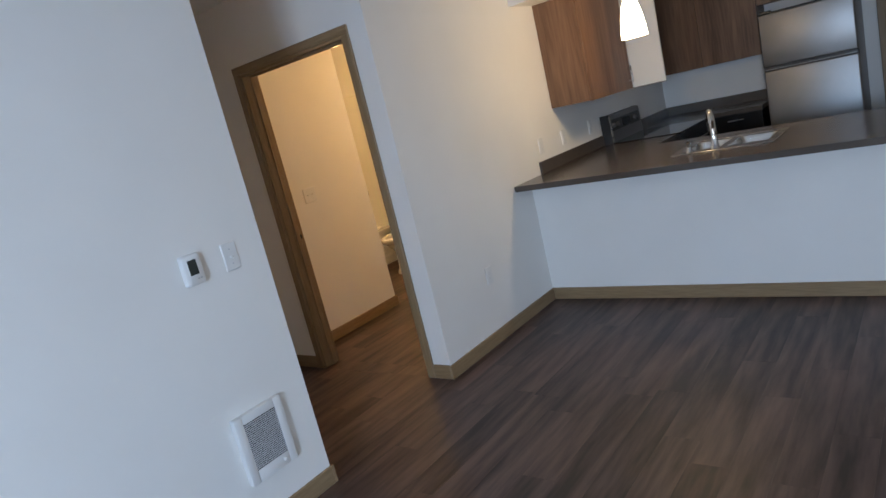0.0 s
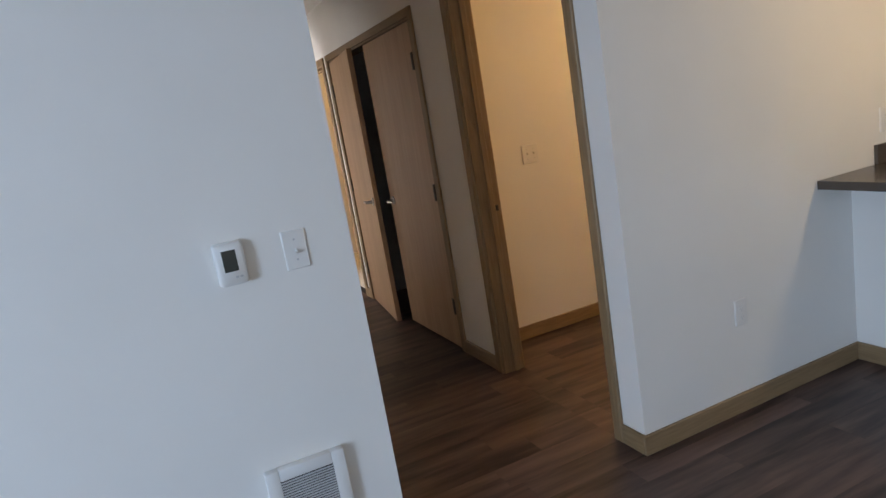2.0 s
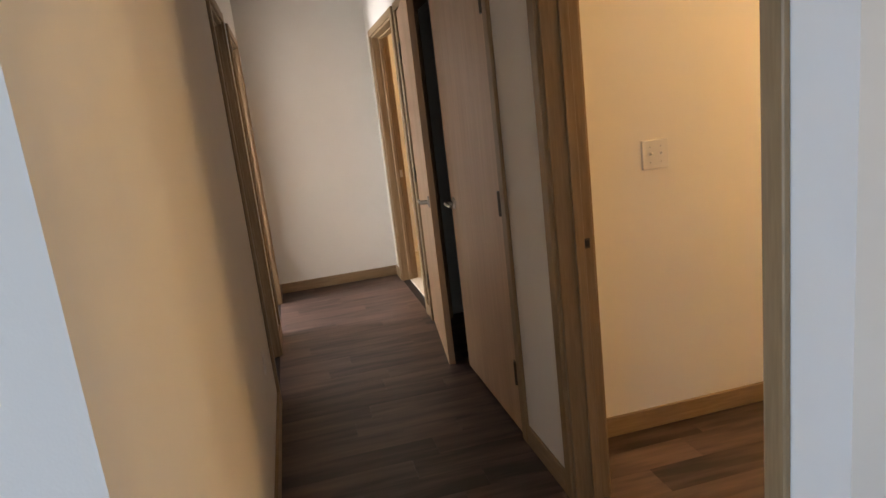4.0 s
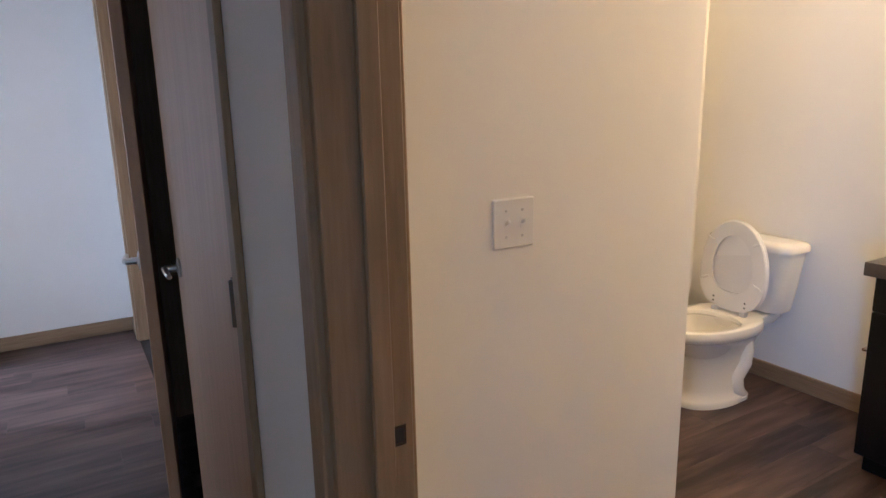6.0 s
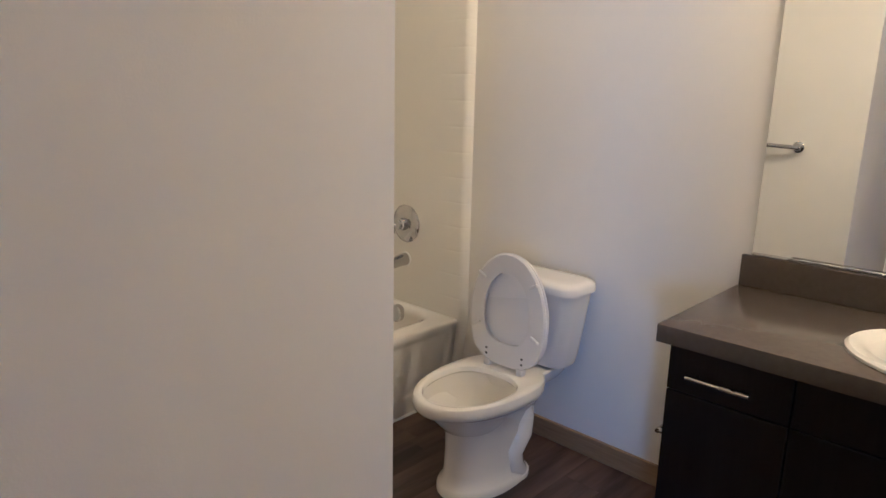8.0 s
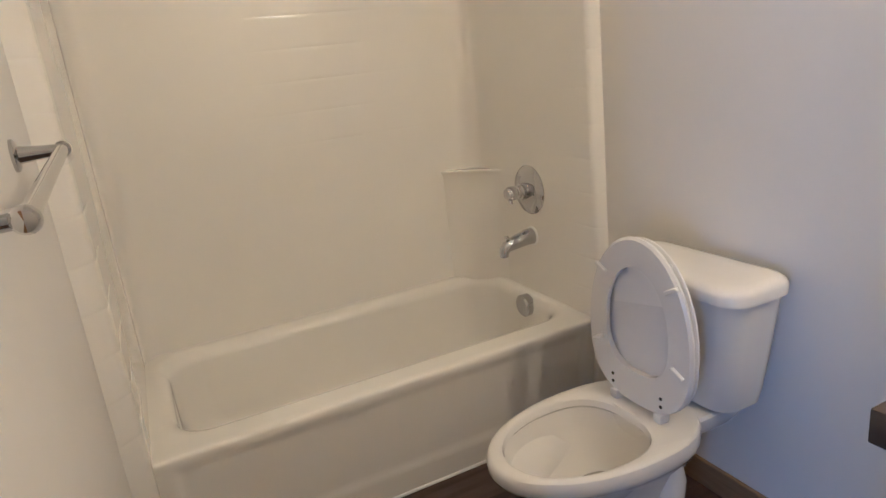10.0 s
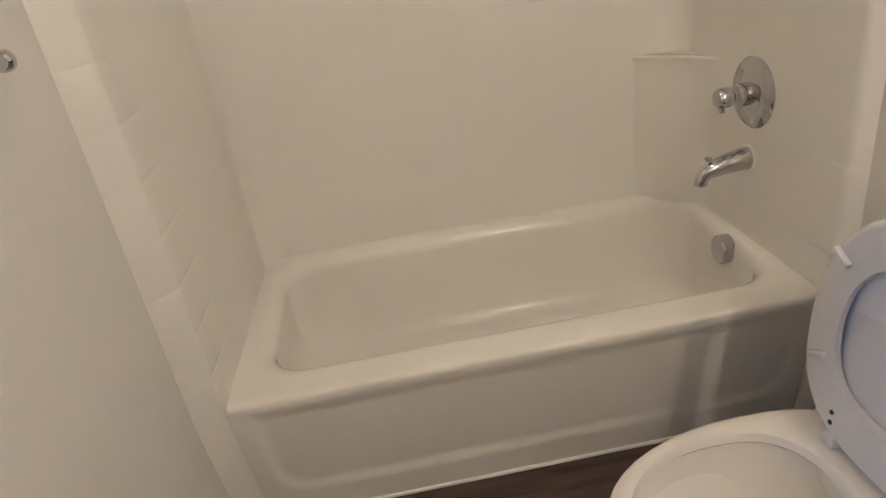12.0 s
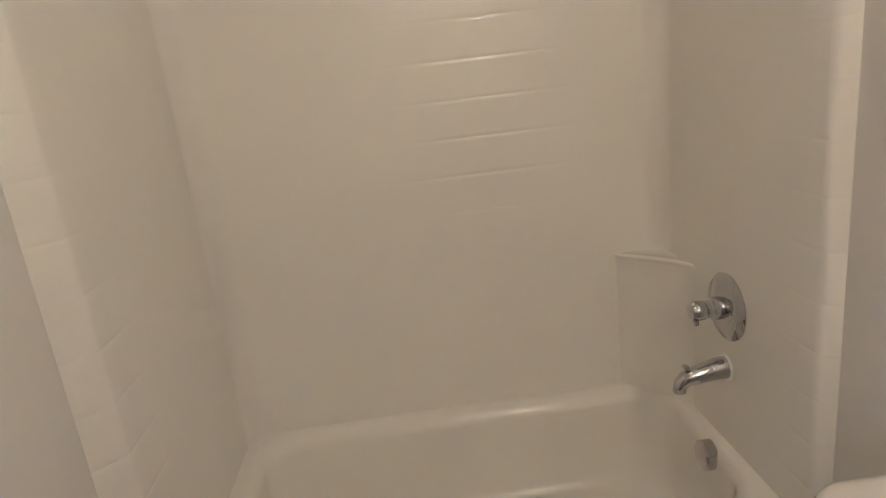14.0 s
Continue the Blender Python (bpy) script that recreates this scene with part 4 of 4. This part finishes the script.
def base_unit(label, x0, x1, y0, y1, face):
    """A base cabinet; face: the side on which its doors are."""
    c = thing("base_cabinet", label, "cabinet", None, "kitchen base cabinets")
    part("body", box(x0, x1, y0, y1, 0.10, CT - 0.040), M_ESPRESSO, c)
    part("toe_kick", box(x0 + 0.05, x1 - 0.05, y0 + 0.05, y1 - 0.05, 0, 0.10), M_ESPRESSO, c)
    if face == "x-":
        for z0, z1 in ((0.11, 0.70), (0.706, 0.868)):
            d = part("front", box(x0 - 0.018, x0 - 0.001, y0 + 0.002, y1 - 0.002, z0, z1, 0.001, 1), M_ESPRESSO, c)
            bar_handle(d, (x0 - 0.018, (y0 + y1) / 2, z1 - 0.05), 0.14, (0, 1, 0), (-1, 0, 0))
    elif face == "x+":
        for z0, z1 in ((0.11, 0.70), (0.706, 0.868)):
            d = part("front", box(x1 + 0.001, x1 + 0.018, y0 + 0.002, y1 - 0.002, z0, z1, 0.001, 1), M_ESPRESSO, c)
            bar_handle(d, (x1 + 0.018, (y0 + y1) / 2, z1 - 0.05), 0.14, (0, 1, 0), (1, 0, 0))
    else:
        d = part("front", box(x0 + 0.002, x1 - 0.002, y0 - 0.018, y0 - 0.001, 0.11, 0.868, 0.001, 1), M_ESPRESSO, c)
        bar_handle(d, ((x0 + x1) / 2, y0 - 0.018, 0.82), 0.14, (1, 0, 0), (0, -1, 0))
    return c


for y0, y1 in ((-2.75, -2.10), (-2.10, -1.60), (-0.92, -0.66)):
    base_unit("black-brown base cabinet under the breakfast bar", 1.60, 2.16, y0, y1, "x+")
base_unit("black-brown base cabinet beside the range", 2.20, 2.65, -0.60, -0.005, "y-")
base_unit("black-brown corner base cabinet beside the refrigerator", 3.78, 4.39, -1.055, -0.61, "x-")

UB, UT = 1.350, 2.115


def wall_unit(label, x0, x1, y0, y1, face, splits, z0=UB, handle=True):
    c = thing("wall_cabinet", label, "cabinet", None, "kitchen wall cabinets")
    part("body", box(x0, x1, y0, y1, z0, UT), M_UPPER, c)
    n = len(splits) - 1
    for i in range(n):
        a, e = splits[i] + 0.0015, splits[i + 1] - 0.0015
        if face == "y-":
            d = part("cabinet_door", box(a, e, y0 - 0.019, y0 - 0.001, z0 - 0.004, UT - 0.003, 0.0015, 1), M_UPPER, c)
            if handle:
                bar_handle(d, (e - 0.045, y0 - 0.019, z0 + 0.11), 0.14, (0, 0, 1), (0, -1, 0))
        else:
            d = part("cabinet_door", box(x0 - 0.019, x0 - 0.001, a, e, z0 - 0.004, UT - 0.003, 0.0015, 1), M_UPPER, c)
            if handle:
                bar_handle(d, (x0 - 0.019, e - 0.045 if i % 2 == 0 else a + 0.045, z0 + 0.11), 0.14, (0, 0, 1), (-1, 0, 0))
    return c


n_unit = wall_unit("walnut-look wall cabinet with one white-backed door standing open", 1.855, 2.70, -0.325, -0.002, "y-", (1.855, 2.66), UB, True)
od = part("open_door", box(2.705, 2.722, -0.605, -0.330, UB - 0.004, UT - 0.003, 0.001, 1), M_MELAMINE, n_unit, "open cabinet door, white inside")
part("edge_band", box(2.7045, 2.7225, -0.605, -0.330, UB - 0.009, UB - 0.004), M_SLOT, od)
wall_unit("walnut-look wall cabinets over the corner counter", 4.075, 4.398, -1.055, -0.004, "x-", (-1.055, -0.53, -0.005), UB, False)
wall_unit("walnut-look wall cabinet above the refrigerator", 4.075, 4.398, -1.84, -1.06, "x-", (-1.84, -1.45, -1.06), 1.78, False)

rng = thing("range", "stainless and black electric range with a rear control panel", "stove")
part("body", box(2.660, 3.420, -0.66, -0.03, 0.0, 0.905, 0.003, 1), M_BLACK, rng)
part("cooktop", box(2.660, 3.420, -0.665, -0.075, 0.905, 0.918, 0.003, 1), M_GLASSTOP, rng, "black glass cooktop")
part("oven_door", box(2.668, 3.412, -0.690, -0.661, 0.24, 0.80, 0.004, 1), M_GLASSTOP, rng, "black glass oven door")
part("oven_handle", tube([(2.72, -0.725, 0.765), (3.36, -0.725, 0.765)], 0.011), M_STEEL, rng, "", True)
bg = part("control_panel", loft([[(x, y, z) for y, z in ((-0.085, 0.916), (-0.070, 1.150), (-0.030, 1.160), (-0.012, 1.145), (-0.012, 0.916))] for x in (2.660, 3.420)]), M_STEEL, rng, "stainless control panel")
part("end_cap", box(2.650, 2.6595, -0.092, -0.010, 0.905, 1.164, 0.003, 1), M_BLACK, bg, "black side cheek")
part("end_trim", box(2.662, 2.695, -0.094, -0.0735, 0.93, 1.150, 0.004, 1), M_NICKEL, bg, "bright metal end trim")
part("display", box(2.96, 3.16, -0.0815, -0.070, 1.03, 1.10), M_GLASSTOP, bg, "black clock display")
part("panel_glass", box(2.705, 3.38, -0.0800, -0.070, 1.015, 1.115), M_BLACK, bg)
for x in (2.745, 2.84, 3.25, 3.34):
    part("knob", lathe([(0, -0.075), (0.021, -0.075), (0.019, -0.102), (0, -0.104)], 18, None, (x, 0, 1.065), "y"), M_STEEL, bg, "", True)

fridge = thing("refrigerator", "stainless top-freezer refrigerator with black sides", "refrigerator")
FX, FY0, FY1 = 3.74, -1.825, -1.115
part("case", box(FX + 0.065, 4.385, FY0, FY1, 0.0, 1.68, 0.006, 1), M_BLACK, fridge, "black side case")
part("freezer_door", box(FX, FX + 0.06, FY0, FY1, 1.230, 1.675, 0.010, 3), M_STEEL, fridge, "stainless freezer door", True)
part("lower_door", box(FX, FX + 0.06, FY0, FY1, 0.06, 1.195, 0.010, 3), M_STEEL, fridge, "stainless lower door", True)
part("grip_recess", box(FX + 0.012, FX + 0.06, FY0 + 0.004, FY1 - 0.004, 1.194, 1.231), M_BLACK, fridge, "black recessed grip")
part("grip_strip", box(FX - 0.004, FX + 0.012, FY0 + 0.01, FY1 - 0.01, 1.202, 1.210, 0.002, 1), M_STEEL, fridge)
part("top_hinge_cover", box(FX + 0.005, FX + 0.09, FY1 - 0.10, FY1 - 0.01, 1.68, 1.702, 0.004, 1), M_BLACK, fridge)
part("top_trim", box(FX + 0.005, FX + 0.065, FY0 + 0.01, FY1 - 0.11, 1.677, 1.688, 0.002, 1), M_BLACK, fridge)

sink = thing("kitchen_sink", "stainless double-bowl drop-in kitchen sink", "sink")
SMID = (SY0 + SY1) / 2


def sink_bowl(y0, y1):
    return loft([plan_ring(SX0 + 0.075, SX1 - 0.03, y0, y1, CT + 0.004, 0.05), plan_ring(SX0 + 0.080, SX1 - 0.035, y0 + 0.005, y1 - 0.005, CT - 0.01, 0.05), plan_ring(SX0 + 0.09, SX1 - 0.045, y0 + 0.015, y1 - 0.015, CT - 0.17, 0.06), plan_ring(SX0 + 0.12, SX1 - 0.08, y0 + 0.05, y1 - 0.05, CT - 0.18, 0.05)], False, True)


bY = ((SY0 + 0.03, SMID - 0.012), (SMID + 0.012, SY1 - 0.03))
for y0, y1 in bY:
    part("bowl", sink_bowl(y0, y1), M_SINK, sink, "stainless bowl", True)
for nm, (a, c, d, e) in (("rim", (SX0 - 0.012, SX0 + 0.085, SY0 - 0.012, SY1 + 0.012)), ("rim", (SX1 - 0.04, SX1 + 0.012, SY0 - 0.012, SY1 + 0.012)),
                         ("rim", (SX0 + 0.085, SX1 - 0.04, SY0 - 0.012, SY0 + 0.04)), ("rim", (SX0 + 0.085, SX1 - 0.04, SY1 - 0.04, SY1 + 0.012)), ("divider", (SX0 + 0.085, SX1 - 0.04, SMID - 0.022, SMID + 0.022))):
    part(nm, box(a, c, d, e, CT + 0.0005, CT + 0.0065, 0.002, 1), M_SINK, sink, "", True)
kt = thing("kitchen_faucet", "chrome gooseneck pull-out kitchen faucet", "faucet", pose(1.500, -1.235, CT + 0.0065, 0, 0, 22))
part("base", lathe([(0, 0), (0.030, 0), (0.028, 0.008), (0.022, 0.02), (0.020, 0.09), (0, 0.09)], 24), M_CHROME, kt, "", True)
part("spout", tube([(0, 0, 0.08), (0, 0, 0.15), (0.004, 0, 0.190), (0.018, 0, 0.212), (0.045, 0, 0.222), (0.080, 0, 0.214), (0.105, 0, 0.190)], [0.021, 0.020, 0.020, 0.019, 0.018, 0.018, 0.019], 18), M_CHROME, kt, "", True)
part("lever", tube([(-0.012, 0, 0.125), (-0.030, 0, 0.145), (-0.040, 0, 0.175)], [0.010, 0.008, 0.007]), M_CHROME, kt, "", True)
sp = thing("side_sprayer", "short chrome side sprayer beside the faucet", "sprayer", pose(1.480, -1.085, CT + 0.0065))
part("holder", lathe([(0, 0), (0.022, 0), (0.018, 0.012), (0.014, 0.03), (0, 0.03)], 20), M_CHROME, sp, "", True)
part("head", lathe([(0.012, 0.03), (0.013, 0.06), (0.016, 0.072), (0, 0.076)], 20), M_CHROME, sp, "", True)

pend = thing("pendant_lamp", "lit bell-shaped opal glass pendant over the breakfast bar", "lamp", pose(1.5, -0.855, 0))
sh = part("shade", lathe([(0.026, 1.935), (0.038, 1.925), (0.055, 1.88), (0.068, 1.82), (0.078, 1.75), (0.083, 1.69), (0.080, 1.69), (0.070, 1.78), (0.05, 1.87), (0.026, 1.925)], 32), M_SHADE, pend, "glowing opal glass shade", True)
sh.visible_shadow = False
part("socket", lathe([(0, 1.93), (0.024, 1.93), (0.024, 1.975), (0.010, 1.995), (0, 1.995)], 20), M_NICKEL, pend, "satin nickel socket cap", True)
part("cord", tube([(0, 0, 1.99), (0, 0, H - 0.02)], 0.004, 8), M_NICKEL, pend)
part("canopy", lathe([(0, H - 0.025), (0.04, H - 0.025), (0.058, H - 0.008), (0.06, H), (0, H)], 28), M_NICKEL, pend, "", True)

# ---- floor planks ----
PW, PL, GAP = 0.152, 0.92, 0.0003
plank_cache = {}


def plank_mesh(length, width):
    key = (round(length, 3), round(width, 3))
    if key not in plank_cache:
        bm = bmesh.new()
        c = 0.0002
        x, y = length / 2 - GAP / 2, width / 2 - GAP / 2
        loft([[(sx * x, sy * y, -0.004) for sx, sy in ((-1, -1), (1, -1), (1, 1), (-1, 1))],
              [(sx * x, sy * y, -c) for sx, sy in ((-1, -1), (1, -1), (1, 1), (-1, 1))],
              [(sx * (x - c), sy * (y - c), 0.0) for sx, sy in ((-1, -1), (1, -1), (1, 1), (-1, 1))]], False, True, bm=bm)
        me = bpy.data.meshes.new("plank")
        bm.to_mesh(me)
        bm.free()
        me.materials.append(M_FLOOR)
        plank_cache[key] = me
    return plank_cache[key]


rng_planks = random.Random(7)
ZONES = [(-6.2, 1.322, -4.4, -0.055), (1.442, 4.4, -4.4, 0.0), (-1.05, 0.0, -0.055, YE), (0.0, 1.322, -0.055, 0.0), (0.0, 0.12, 0.179, 1.15), (0.12, 2.72, 0.12, YB), (XW, 2.72, YB, 2.78), (0.0, 1.09, 1.60, 3.48)]
NEAR = (-1.6, 2.70, -1.3, 4.2)
rest_v, rest_f = [], []
count = 0
rows = [(r, -4.4 + r * PW) for r in range(int(10.2 / PW) + 1)]
for r, ya in rows:
    shift = rng_planks.uniform(0, PL)
    x = -6.4 - shift
    while x < 4.5:
        for zx0, zx1, zy0, zy1 in ZONES:
            a, c, d, e = max(x, zx0), min(x + PL, zx1), max(ya, zy0), min(ya + PW, zy1)
            if c - a < 0.01 or e - d < 0.008:
                continue
            cx, cy = (a + c) / 2, (d + e) / 2
            seen = NEAR[0] < cx < NEAR[1] and NEAR[2] < cy < NEAR[3] and not (0 < cx < 1.1 and cy > 1.6) and not (cx > 1.4 and cy < 0.1)
            if seen and count < 300:
                ob = new("plank", plank_mesh(c - a, e - d))
                ob.location, ob.parent = (cx, cy, 0), FLOOR
                count += 1
            else:
                k = len(rest_v)
                g, b2 = GAP / 2, 0.0002
                rest_v += [(a + g, d + g, -0.004), (c - g, d + g, -0.004), (c - g, e - g, -0.004), (a + g, e - g, -0.004)]
                rest_v += [(a + g, d + g, -b2), (c - g, d + g, -b2), (c - g, e - g, -b2), (a + g, e - g, -b2)]
                rest_v += [(a + g + b2, d + g + b2, 0), (c - g - b2, d + g + b2, 0), (c - g - b2, e - g - b2, 0), (a + g + b2, e - g - b2, 0)]
                for i in range(4):
                    j = (i + 1) % 4
                    rest_f += [(k + i, k + j, k + 4 + j, k + 4 + i), (k + 4 + i, k + 4 + j, k + 8 + j, k + 8 + i)]
                rest_f.append((k + 8, k + 9, k + 10, k + 11))
        x += PL
me = bpy.data.meshes.new("planks_far")
me.from_pydata(rest_v, [], rest_f)
me.materials.append(M_FLOOR)
far = new("planks_far", me)
far.parent = FLOOR
far["kind"] = "stuff"
